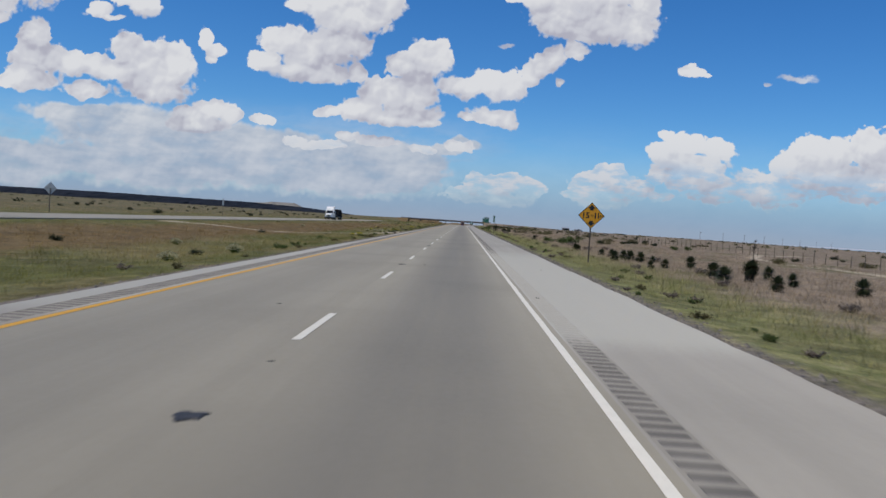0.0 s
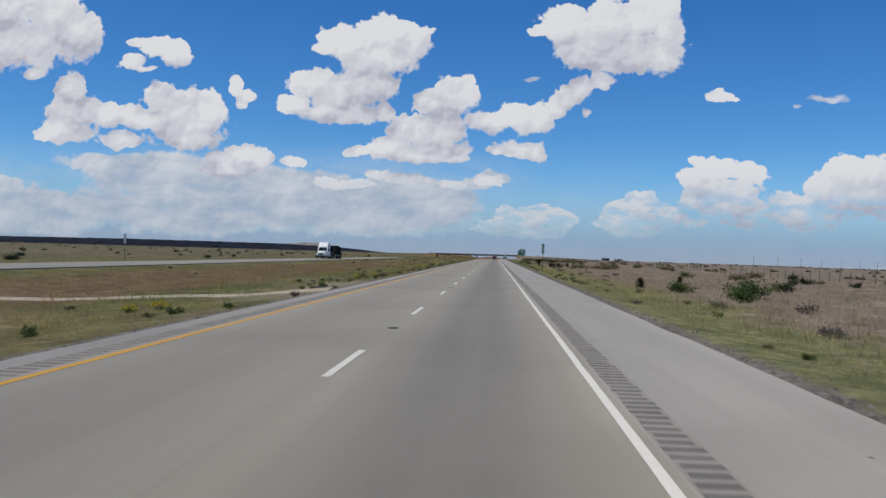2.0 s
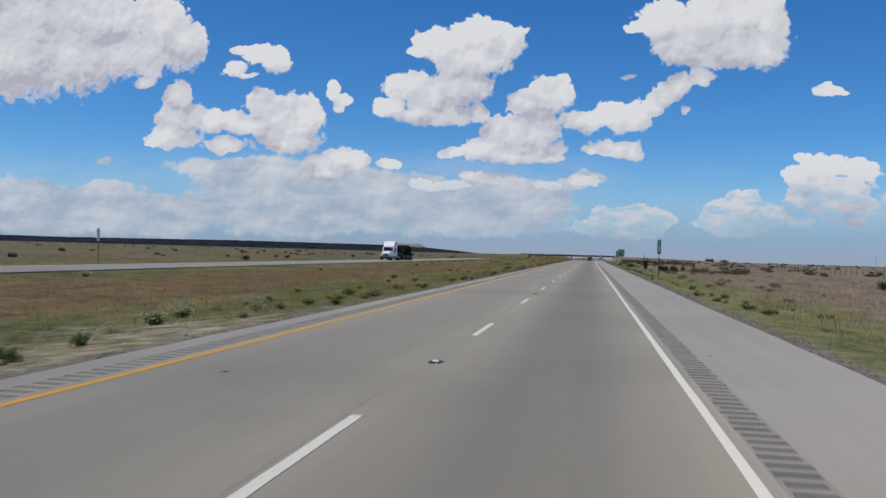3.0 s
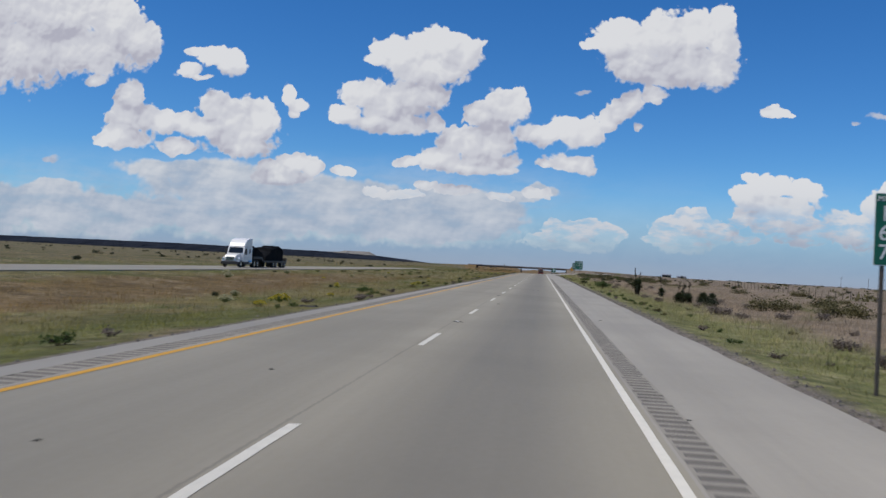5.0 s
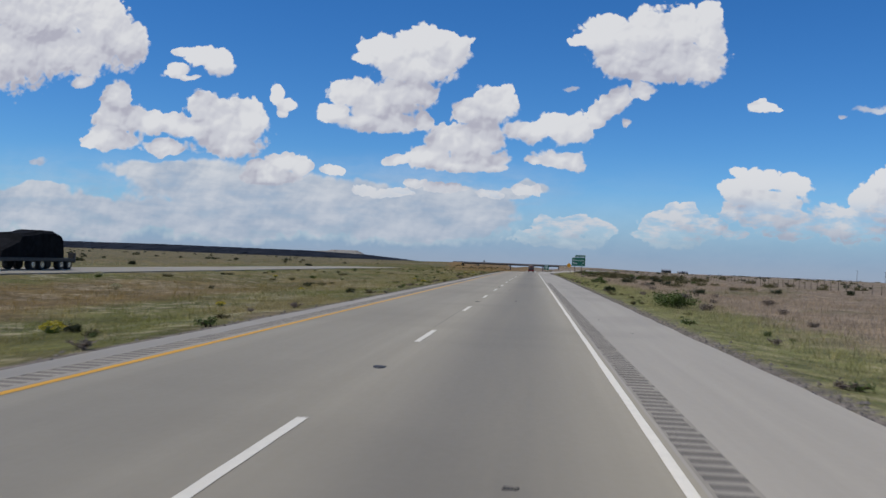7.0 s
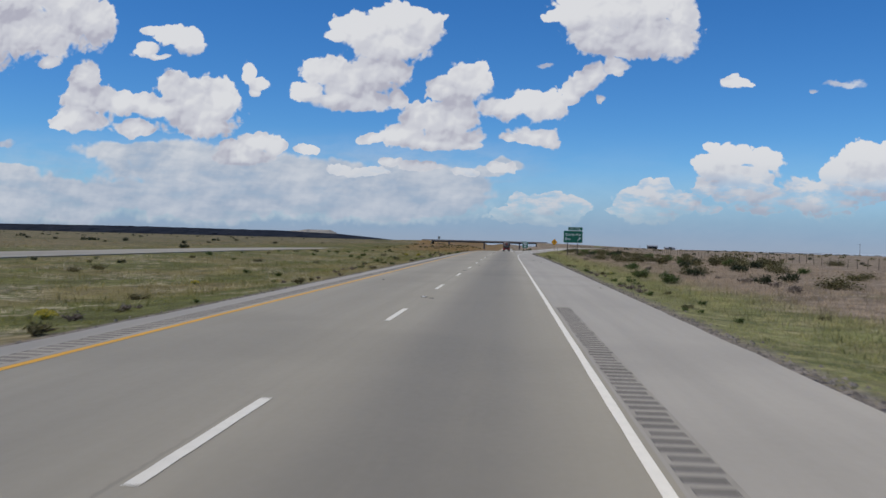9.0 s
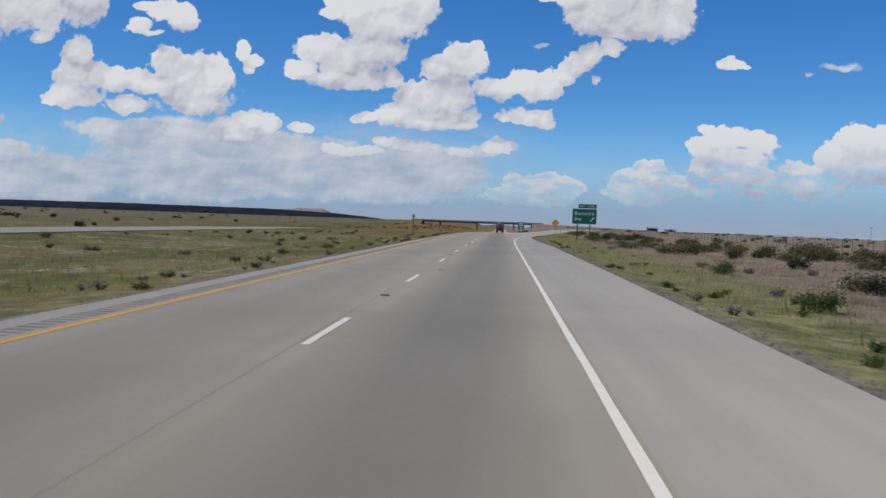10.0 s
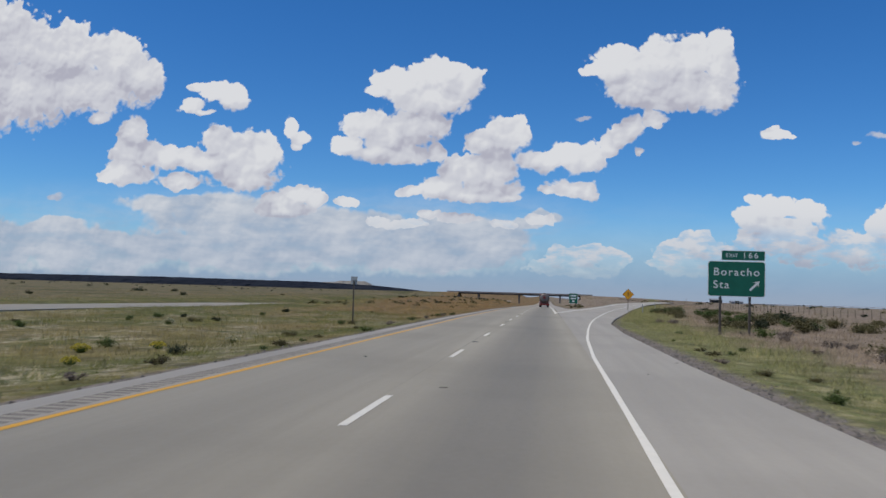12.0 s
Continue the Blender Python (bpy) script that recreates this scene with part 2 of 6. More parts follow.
wt.links.new(bg_sky.outputs[0], mixer.inputs[1])
wt.links.new(bg_cloud.outputs[0], mixer.inputs[2])
wt.links.new(mixer.outputs[0], out.inputs[0])

sun = new("sun", bpy.data.lights.new("sun", "SUN"))
sun.data.energy, sun.data.angle, sun.data.color = 3.6, radians(0.53), (1.0, 0.925, 0.815)
sun.matrix_world = look((0, 0, 100), (-math.sin(SUN_AZ) * math.cos(SUN_EL), -math.cos(SUN_AZ) * math.cos(SUN_EL), 100 - math.sin(SUN_EL)))

# ---- materials ----
def material(name, rough=0.8, metal=0.0):
    m = bpy.data.materials.new(name)
    m.use_nodes = True
    b = m.node_tree.nodes["Principled BSDF"]
    b.inputs["Roughness"].default_value, b.inputs["Metallic"].default_value = rough, metal
    return m, m.node_tree, b


def position(tree):
    return N(tree, "ShaderNodeNewGeometry").outputs["Position"]


def own_place(tree):
    return N(tree, "ShaderNodeTexCoord").outputs["Object"]


def bump(tree, bsdf, value, strength, distance):
    n = N(tree, "ShaderNodeBump")
    n.inputs["Strength"].default_value, n.inputs["Distance"].default_value = strength, distance
    tree.links.new(value, n.inputs["Height"])
    tree.links.new(n.outputs[0], bsdf.inputs["Normal"])


def mottled(name, a, b, scale, rough=0.8, metal=0.0, fine=None, relief=0.15, depth=0.01, third=None):
    """Two tones in a coarse noise, a finer grain over them, and relief."""
    m, t, s = material(name, rough, metal)
    p = own_place(t)
    coarse = noise_node(t, p, scale, 5, 0.6)
    fine_n = noise_node(t, p, fine or scale * 9, 4, 0.6)
    c = mix_color(t, smooth_range(t, coarse, 0.35, 0.65), a, b)
    if third:
        c = mix_color(t, smooth_range(t, fine_n, 0.56, 0.70), c, third)
    c = mix_color(t, 0.35, c, mix_color(t, fine_n, (0.35, 0.35, 0.35), (1.0, 1.0, 1.0)), "MULTIPLY")
    t.links.new(c, s.inputs["Base Color"])
    t.links.new(smooth_range(t, fine_n, 0.3, 0.7, max(rough - 0.1, 0.02), min(rough + 0.1, 1)), s.inputs["Roughness"])
    bump(t, s, fine_n, relief, depth)
    if rough >= 0.9:
        s.inputs["Specular IOR Level"].default_value = 0.05
    return m


def leafy(name, a, b, rough=0.6):
    """Leaves, blades and stems: every loose piece has its own tone."""
    m, t, s = material(name, rough)
    g = N(t, "ShaderNodeNewGeometry")
    own = N(t, "ShaderNodeObjectInfo").outputs["Random"]
    f = math_node(t, "ADD", math_node(t, "MULTIPLY", g.outputs["Random Per Island"], 0.7), math_node(t, "MULTIPLY", own, 0.3))
    t.links.new(mix_color(t, f, a, b), s.inputs["Base Color"])
    s.inputs["Specular IOR Level"].default_value = 0.25
    glow, both = N(t, "ShaderNodeBsdfTranslucent"), N(t, "ShaderNodeMixShader")
    both.inputs[0].default_value = 0.35
    t.links.new(s.inputs["Base Color"].links[0].from_socket, glow.inputs[0])
    t.links.new(s.outputs[0], both.inputs[1])
    t.links.new(glow.outputs[0], both.inputs[2])
    t.links.new(both.outputs[0], t.nodes["Material Output"].inputs[0])
    return m


# the colours of the land, by the place where they grow
def land_group():
    g = bpy.data.node_groups.new("land_colour", "ShaderNodeTree")
    g.interface.new_socket("Place", in_out="INPUT", socket_type="NodeSocketVector")
    g.interface.new_socket("Color", in_out="OUTPUT", socket_type="NodeSocketColor")
    gi, go = N(g, "NodeGroupInput"), N(g, "NodeGroupOutput")
    p = gi.outputs[0]
    s = N(g, "ShaderNodeSeparateXYZ")
    g.links.new(p, s.inputs[0])
    x, y = s.outputs[0], s.outputs[1]
    broad, mid, fine = noise_node(g, p, 0.035, 5, 0.6), noise_node(g, p, 0.22, 5, 0.6), noise_node(g, p, 1.7, 6, 0.65)
    xj = math_node(g, "ADD", x, math_node(g, "MULTIPLY", math_node(g, "SUBTRACT", mid, 0.5), 9.0))
    patch = noise_node(g, vec_node(g, "MULTIPLY", p, (1.0, 0.6, 1.0)), 0.11, 4, 0.6)
    # the plain: tan and olive
    c = mix_color(g, smooth_range(g, mid, 0.36, 0.64), (0.108, 0.095, 0.046), (0.150, 0.123, 0.070))
    c = mix_color(g, smooth_range(g, broad, 0.50, 0.62), c, (0.077, 0.077, 0.032))
    # the median: greener, with tan grass between
    median = math_node(g, "MULTIPLY", smooth_range(g, xj, -4.0, -5.5), smooth_range(g, x, -70, -45))
    olive = mix_color(g, smooth_range(g, patch, 0.42, 0.60), (0.086, 0.090, 0.027), (0.136, 0.116, 0.048))
    olive = mix_color(g, smooth_range(g, mid, 0.52, 0.66), olive, (0.078, 0.086, 0.026))
    ditch = math_node(g, "ABSOLUTE", math_node(g, "ADD", xj, 21.0))
    ditch = math_node(g, "MULTIPLY", smooth_range(g, ditch, 9.0, 4.0, 0, 0.85), smooth_range(g, y, 330, 230))
    olive = mix_color(g, ditch, olive, (0.124, 0.082, 0.037))
    c = mix_color(g, median, c, olive)
    # dry grey-brown grass away from the right shoulder
    dry = mix_color(g, smooth_range(g, mid, 0.36, 0.60), (0.158, 0.126, 0.092), (0.212, 0.170, 0.126))
    dry = mix_color(g, smooth_range(g, patch, 0.55, 0.66), dry, (0.098, 0.098, 0.044))
    c = mix_color(g, math_node(g, "MULTIPLY", smooth_range(g, xj, 6.0, 10.0), smooth_range(g, xj, 700, 250)), c, dry)
    # the green strip next to the gravel
    green = mix_color(g, smooth_range(g, fine, 0.35, 0.65), (0.120, 0.136, 0.047), (0.172, 0.164, 0.074))
    swing = math_node(g, "MULTIPLY", math_node(g, "MAXIMUM", math_node(g, "SUBTRACT", y, 428.0), 0.0), 0.12)
    strip_m = math_node(g, "MULTIPLY", smooth_range(g, math_node(g, "SUBTRACT", x, swing), 6.6, 7.1), smooth_range(g, math_node(g, "SUBTRACT", xj, swing), 14.0, 10.0))
    c = mix_color(g, math_node(g, "MULTIPLY", strip_m, 0.92), c, green)
    # brown cut banks towards the bridge
    yj = math_node(g, "ADD", y, math_node(g, "MULTIPLY", math_node(g, "SUBTRACT", patch, 0.5), 120.0))
    red = mix_color(g, smooth_range(g, fine, 0.42, 0.58), (0.215, 0.128, 0.058), (0.120, 0.092, 0.040))
    redmask = math_node(g, "MULTIPLY", smooth_range(g, yj, 415, 470), smooth_range(g, xj, 10, 1))
    redmask = math_node(g, "MULTIPLY", redmask, smooth_range(g, math_node(g, "ADD", xj, math_node(g, "MULTIPLY", math_node(g, "SUBTRACT", y, 470.0), 0.10)), -27, -17))
    c = mix_color(g, math_node(g, "MULTIPLY", redmask, 0.92), c, red)
    # bare pale stony ground showing through, most of it in one stretch of the median
    bare = math_node(g, "MULTIPLY", smooth_range(g, fine, 0.54, 0.64), smooth_range(g, patch, 0.46, 0.58))
    stony = math_node(g, "MULTIPLY", median, math_node(g, "MULTIPLY", smooth_range(g, y, 140, 300, 0.2, 1.0), smooth_range(g, y, 470, 420)))
    stones = math_node(g, "MULTIPLY", math_node(g, "MULTIPLY", smooth_range(g, mid, 0.50, 0.58), smooth_range(g, fine, 0.46, 0.56)), stony)
    c = mix_color(g, math_node(g, "MULTIPLY", math_node(g, "MAXIMUM", math_node(g, "MULTIPLY", bare, 0.35), stones), 0.55), c, (0.33, 0.285, 0.215))
    # caliche dragged out along the edge at the crossover
    spill = math_node(g, "MULTIPLY", math_node(g, "MULTIPLY", smooth_range(g, xj, -11.0, -6.5), smooth_range(g, x, -4.4, -4.8)), math_node(g, "MULTIPLY", smooth_range(g, y, 88, 97), smooth_range(g, y, 124, 108)))
    c = mix_color(g, math_node(g, "MULTIPLY", spill, smooth_range(g, fine, 0.36, 0.60)), c, (0.235, 0.212, 0.152))
    # tufts: light crowns and darker gaps
    tuft = noise_node(g, p, 0.85, 3, 0.6)
    shade = math_node(g, "MULTIPLY", smooth_range(g, tuft, 0.34, 0.66, 0.82, 1.18), smooth_range(g, noise_node(g, p, 0.33, 2, 0.5), 0.35, 0.65, 0.88, 1.12))
    grey = N(g, "ShaderNodeCombineXYZ")
    for i in range(3):
        g.links.new(shade, grey.inputs[i])
    c = mix_color(g, 1.0, c, grey.outputs[0], "MULTIPLY")
    # gravel along both edges of the pavement
    xg = math_node(g, "MULTIPLY_ADD", math_node(g, "SUBTRACT", fine, 0.5), 1.6, x)
    grit = math_node(g, "MAXIMUM", math_node(g, "MULTIPLY", smooth_range(g, xg, 7.30, 6.80), smooth_range(g, x, 5.0, 5.6)),
                     math_node(g, "MULTIPLY", smooth_range(g, x, -5.2, -4.98), smooth_range(g, x, -4.5, -4.7)))
    c = mix_color(g, math_node(g, "MULTIPLY", grit, smooth_range(g, fine, 0.35, 0.55, 0.5, 1.0)), c, (0.168, 0.148, 0.134))
    g.links.new(c, go.inputs[0])
    return g


LAND = land_group()


def land_material(name, grain, lift=1.0, blades=False):
    m, t, s = material(name, 0.9)
    p = position(t)
    n = N(t, "ShaderNodeGroup")
    n.node_tree = LAND
    t.links.new(p, n.inputs[0])
    g1, g2 = noise_node(t, p, grain, 6, 0.65), noise_node(t, p, grain * 7, 3, 0.6)
    if blades:
        isle = N(t, "ShaderNodeNewGeometry").outputs["Random Per Island"]
        tone = smooth_range(t, isle, 0, 1, 0.74 * lift, 1.0 * lift, False)
        c = mix_color(t, smooth_range(t, isle, 0.84, 1.0, 0.0, 0.45), n.outputs[0], (0.215, 0.185, 0.12))
    else:
        tone = math_node(t, "MULTIPLY", smooth_range(t, g1, 0.3, 0.7, 0.70, 1.2), smooth_range(t, g2, 0.3, 0.7, 0.75, 1.15))
        c = n.outputs[0]
    comb = N(t, "ShaderNodeCombineXYZ")
    for i in range(3):
        t.links.new(tone, comb.inputs[i])
    t.links.new(mix_color(t, 1.0, c, comb.outputs[0], "MULTIPLY"), s.inputs["Base Color"])
    s.inputs["Specular IOR Level"].default_value = 0.15
    if blades:
        own = N(t, "ShaderNodeNewGeometry").outputs["Normal"]
        sward = vec_node(t, "NORMALIZE", vec_node(t, "MULTIPLY_ADD", own, (0.35, 0.35, 0.35), (0.0, 0.0, 0.9)))
        t.links.new(sward, s.inputs["Normal"])
        glow, both = N(t, "ShaderNodeBsdfTranslucent"), N(t, "ShaderNodeAddShader")
        t.links.new(s.inputs["Base Color"].links[0].from_socket, glow.inputs[0])
        t.links.new(s.outputs[0], both.inputs[0])
        t.links.new(glow.outputs[0], both.inputs[1])
        t.links.new(both.outputs[0], t.nodes["Material Output"].inputs[0])
    else:
        bump(t, s, math_node(t, "ADD", g1, math_node(t, "MULTIPLY", g2, 0.4)), 0.9, 0.12)
    return m


def asphalt(name, a, b, lanes):
    """Aged asphalt: aggregate, long stains along the lanes, patches."""
    m, t, s = material(name, 0.85)
    p = position(t)
    sp = N(t, "ShaderNodeSeparateXYZ")
    t.links.new(p, sp.inputs[0])
    stretch = vec_node(t, "MULTIPLY", p, (1.0, 0.03, 1.0))
    long_n, patch = noise_node(t, stretch, 1.3, 6, 0.6), noise_node(t, p, 0.12, 4, 0.55)
    grit, fine = noise_node(t, p, 55, 3, 0.7), noise_node(t, p, 9, 5, 0.65)
    c = mix_color(t, smooth_range(t, long_n, 0.3, 0.7), a, b)
    c = mix_color(t, smooth_range(t, patch, 0.45, 0.65, 0, 0.5), c, tuple(v * 0.86 for v in a))
    if lanes:
        for centre, strength in ((1.85, 0.48), (-1.85, 0.14)):
            d = math_node(t, "ABSOLUTE", math_node(t, "SUBTRACT", sp.outputs[0], centre))
            oil = math_node(t, "MULTIPLY", smooth_range(t, d, 1.75, 0.3, 0, strength), smooth_range(t, long_n, 0.25, 0.6, 0.55, 1.0))
            c = mix_color(t, oil, c, (0.075, 0.074, 0.072))
        seam = math_node(t, "ABSOLUTE", math_node(t, "ADD", sp.outputs[0], math_node(t, "MULTIPLY_ADD", fine, 0.11, 0.07)))
        c = mix_color(t, math_node(t, "MULTIPLY", smooth_range(t, seam, 0.030, 0.008, 0, 0.30), smooth_range(t, long_n, 0.42, 0.60)), c, (0.05, 0.05, 0.05))
    else:
        c = sealed(t, c, sp.outputs[1], fine)
    dots = math_node(t, "MULTIPLY", smooth_range(t, grit, 0.62, 0.72), 0.07)
    c = mix_color(t, dots, c, (0.33, 0.31, 0.29))
    c = mix_color(t, smooth_range(t, grit, 0.42, 0.30, 0, 0.08), c, (0.06, 0.06, 0.06))
    t.links.new(c, s.inputs["Base Color"])
    t.links.new(smooth_range(t, fine, 0.3, 0.7, 0.66, 0.74), s.inputs["Roughness"])
    s.inputs["Diffuse Roughness"].default_value, s.inputs["Specular IOR Level"].default_value = 1.0, 0.22
    bump(t, s, grit, 0.04, 0.002)
    return m


def sealed(tree, c, y, fine):
    """A bleached, newly sealed length of the shoulder."""
    y = math_node(tree, "MULTIPLY_ADD", fine, 3.0, y)
    m = math_node(tree, "MULTIPLY", smooth_range(tree, y, 14.0, 16.5), smooth_range(tree, y, 60, 46, 0, 0.8))
    return mix_color(tree, m, c, (0.39, 0.375, 0.322))


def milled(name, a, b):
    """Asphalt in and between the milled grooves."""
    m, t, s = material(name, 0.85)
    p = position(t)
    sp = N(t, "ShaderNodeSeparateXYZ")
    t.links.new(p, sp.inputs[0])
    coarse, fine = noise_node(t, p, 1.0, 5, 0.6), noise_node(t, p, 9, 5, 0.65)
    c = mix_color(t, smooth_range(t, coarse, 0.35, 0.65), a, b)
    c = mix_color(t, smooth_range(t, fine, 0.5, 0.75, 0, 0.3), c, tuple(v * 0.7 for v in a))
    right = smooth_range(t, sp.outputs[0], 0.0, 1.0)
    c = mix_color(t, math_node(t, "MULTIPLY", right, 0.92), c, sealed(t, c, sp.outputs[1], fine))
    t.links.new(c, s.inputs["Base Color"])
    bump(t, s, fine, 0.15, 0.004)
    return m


def road_paint(name, a, worn):
    m, t, s = material(name, 0.6)
    p = position(t)
    wear, grit = noise_node(t, p, 5, 6, 0.7), noise_node(t, p, 45, 3, 0.7)
    s.inputs["Specular IOR Level"].default_value, s.inputs["Diffuse Roughness"].default_value = 0.2, 0.8
    crack = noise_node(t, vec_node(t, "MULTIPLY", p, (0.6, 5.0, 1.0)), 3.2, 3, 0.6)
    c = mix_color(t, smooth_range(t, wear, 0.35, 0.7, 0, 0.3), a, tuple(v * 0.72 for v in a))
    c = mix_color(t, math_node(t, "MAXIMUM", smooth_range(t, grit, 0.64, 0.72, 0, 0.5), smooth_range(t, crack, 0.68, 0.72, 0, 0.9)), c, worn)
    t.links.new(c, s.inputs["Base Color"])
    bump(t, s, grit, 0.3, 0.004)
    return m


MAT = {
    "land": land_material("desert_land", 1.2),
    "blade": land_material("grass_blades", 1.2, 0.92, True),
    "lane": asphalt("lane_asphalt", (0.256, 0.234, 0.183), (0.300, 0.274, 0.215), True),
    "shoulder": asphalt("shoulder_asphalt", (0.272, 0.254, 0.217), (0.316, 0.294, 0.251), False),
    "far_road": asphalt("far_pavement", (0.262, 0.238, 0.188), (0.305, 0.278, 0.222), False),
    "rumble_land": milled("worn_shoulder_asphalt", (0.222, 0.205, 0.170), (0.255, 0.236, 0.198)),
    # grimy groove floors, coloured darker still to deepen the shade in the dips
    "rumble": milled("shaded_rumble_groove", (0.112, 0.104, 0.090), (0.145, 0.135, 0.116)),
    "white_paint": road_paint("white_road_paint", (0.63, 0.605, 0.53), (0.20, 0.19, 0.17)),
    "yellow_paint": road_paint("yellow_road_paint", (0.62, 0.33, 0.035), (0.25, 0.20, 0.13)),
    "caliche": mottled("caliche_gravel", (0.33, 0.285, 0.215), (0.42, 0.37, 0.29), 0.5, 0.95, fine=9, relief=0.6, depth=0.03),
    "rubber": mottled("black_rubber", (0.012, 0.012, 0.013), (0.03, 0.03, 0.03), 6, 0.75),
    "bitumen": mottled("black_bitumen", (0.015, 0.015, 0.015), (0.035, 0.034, 0.033), 8, 0.6),
    "reflector": mottled("white_plastic_marker", (0.72, 0.72, 0.70), (0.6, 0.6, 0.58), 12, 0.35),
    "galvanised": mottled("galvanised_steel", (0.30, 0.30, 0.30), (0.40, 0.40, 0.39), 5, 0.5, 0.7),
    "sign_back": mottled("bare_aluminium", (0.38, 0.39, 0.40), (0.46, 0.47, 0.48), 3, 0.5, 0.6),
    "sign_green": mottled("green_sheeting", (0.002, 0.105, 0.062), (0.004, 0.125, 0.075), 2, 0.4, relief=0.02),
    "sign_yellow": mottled("yellow_sheeting", (0.72, 0.31, 0.006), (0.78, 0.36, 0.010), 2, 0.4, relief=0.02),
    "sign_white": mottled("white_sheeting", (0.70, 0.72, 0.71), (0.78, 0.79, 0.78), 4, 0.4, relief=0.02),
    "sign_black": mottled("black_legend", (0.010, 0.010, 0.010), (0.018, 0.018, 0.018), 5, 0.45, relief=0.02),
    "gravel": mottled("roadside_gravel", (0.115, 0.104, 0.093), (0.215, 0.195, 0.175), 9, 0.9),
    "post_brown": mottled("rusty_brown_steel", (0.055, 0.045, 0.038), (0.095, 0.08, 0.068), 4, 0.75),
    "wood_post": mottled("weathered_timber", (0.12, 0.10, 0.082), (0.19, 0.16, 0.13), 4, 0.9, relief=0.5),
    "concrete": mottled("weathered_concrete", (0.34, 0.32, 0.29), (0.42, 0.40, 0.37), 0.6, 0.9, relief=0.2, third=(0.25, 0.235, 0.21)),
    "old_concrete": mottled("dark_stained_concrete", (0.17, 0.155, 0.15), (0.23, 0.21, 0.20), 0.6, 0.9, relief=0.2, third=(0.13, 0.12, 0.115)),
    "girder": mottled("rusty_brown_girder", (0.060, 0.050, 0.047), (0.085, 0.072, 0.066), 0.7, 0.8),
    "white_body": mottled("white_truck_paint", (0.80, 0.80, 0.79), (0.84, 0.84, 0.83), 1.2, 0.25, relief=0.01),
    "black_tarp": mottled("black_tarpaulin", (0.006, 0.0065, 0.008), (0.013, 0.014, 0.016), 1.5, 0.9, relief=0.5, depth=0.05),
    "chassis": mottled("black_chassis", (0.018, 0.018, 0.018), (0.035, 0.033, 0.03), 3, 0.6),
    "glass": mottled("dark_glass", (0.010, 0.013, 0.016), (0.014, 0.017, 0.02), 1, 0.06, relief=0.0),
    "chrome": mottled("chrome", (0.62, 0.62, 0.62), (0.7, 0.7, 0.7), 2, 0.18, 1.0, relief=0.02),
    "tank": mottled("dusty_steel_tank", (0.13, 0.11, 0.10), (0.20, 0.17, 0.155), 0.8, 0.5, 0.4, relief=0.05),
    "red_paint": mottled("red_truck_paint", (0.13, 0.016, 0.014), (0.19, 0.025, 0.02), 2, 0.35, relief=0.03),
    "red_lens": mottled("red_lamp_lens", (0.45, 0.012, 0.01), (0.5, 0.02, 0.015), 6, 0.2, relief=0.0),
    "mesa_dark": mottled("wooded_ridge", (0.010, 0.013, 0.020), (0.019, 0.023, 0.032), 0.01, 0.95, relief=0.4, depth=3),
    "mesa_pale": mottled("pale_mesa_rock", (0.19, 0.185, 0.17), (0.25, 0.24, 0.22), 0.02, 0.95, relief=0.4, depth=3),
    # distance haze is mixed into this base colour, there is no air volume
    "hills_hazed": mottled("haze_tinted_hills", (0.40, 0.43, 0.50), (0.46, 0.48, 0.54), 0.01, 0.95, relief=0.3, depth=3),
    "bush_dark": leafy("dark_shrub_leaves", (0.012, 0.020, 0.009), (0.050, 0.060, 0.028)),
    "bush_green": leafy("green_shrub_leaves", (0.035, 0.062, 0.014), (0.105, 0.145, 0.040)),
    "bush_brown": leafy("brown_shrub_leaves", (0.066, 0.062, 0.024), (0.150, 0.132, 0.060)),
    "bush_grey": leafy("grey_brush_twigs", (0.125, 0.102, 0.086), (0.235, 0.195, 0.162)),
    "stem": leafy("shrub_stems", (0.05, 0.038, 0.028), (0.10, 0.08, 0.06), 0.9),
    "yucca_leaf": leafy("yucca_leaves", (0.022, 0.032, 0.016), (0.075, 0.090, 0.045), 0.5),
    "yucca_dead": leafy("dead_yucca_leaves", (0.030, 0.026, 0.020), (0.085, 0.070, 0.052), 0.9),
    "yellow_bloom": leafy("yellow_flowers", (0.34, 0.28, 0.02), (0.50, 0.43, 0.05)),
    "pale_bloom": leafy("pale_seed_heads", (0.30, 0.29, 0.16), (0.42, 0.40, 0.25)),
    "wall_tan": mottled("tan_metal_siding", (0.30, 0.29, 0.27), (0.36, 0.35, 0.33), 0.5, 0.7),
    "roof_grey": mottled("grey_metal_roof", (0.20, 0.22, 0.25), (0.26, 0.28, 0.31), 0.5, 0.5),
    "wire": mottled("rusty_fence_wire", (0.06, 0.05, 0.045), (0.10, 0.085, 0.075), 5, 0.8),
}


# ---- helpers for building ----
def thing(name, at=(0, 0, 0), turn=0.0):
    e = new(name)
    e.empty_display_size = 0.2
    e.matrix_world = pose(*at, 0, 0, turn)
    return e


def part(name, bm, mat, parent=None, label=""):
    """Links a bmesh as one mesh object under a thing or a part."""
    me = bpy.data.meshes.new(name)
    bm.to_mesh(me)
    bm.free()
    me.materials.append(MAT[mat])
    ob = new(name, me)
    if parent is not None:
        ob.parent = parent
    if label:
        tagged(ob, label)
    return ob


def mesh_of(name, verts, faces, mat, smooth=False):
    me = bpy.data.meshes.new(name)
    me.from_pydata([tuple(v) for v in verts], [], [tuple(f) for f in faces])
    me.materials.append(MAT[mat])
    if smooth:
        me.shade_smooth()
    me.update()
    return me


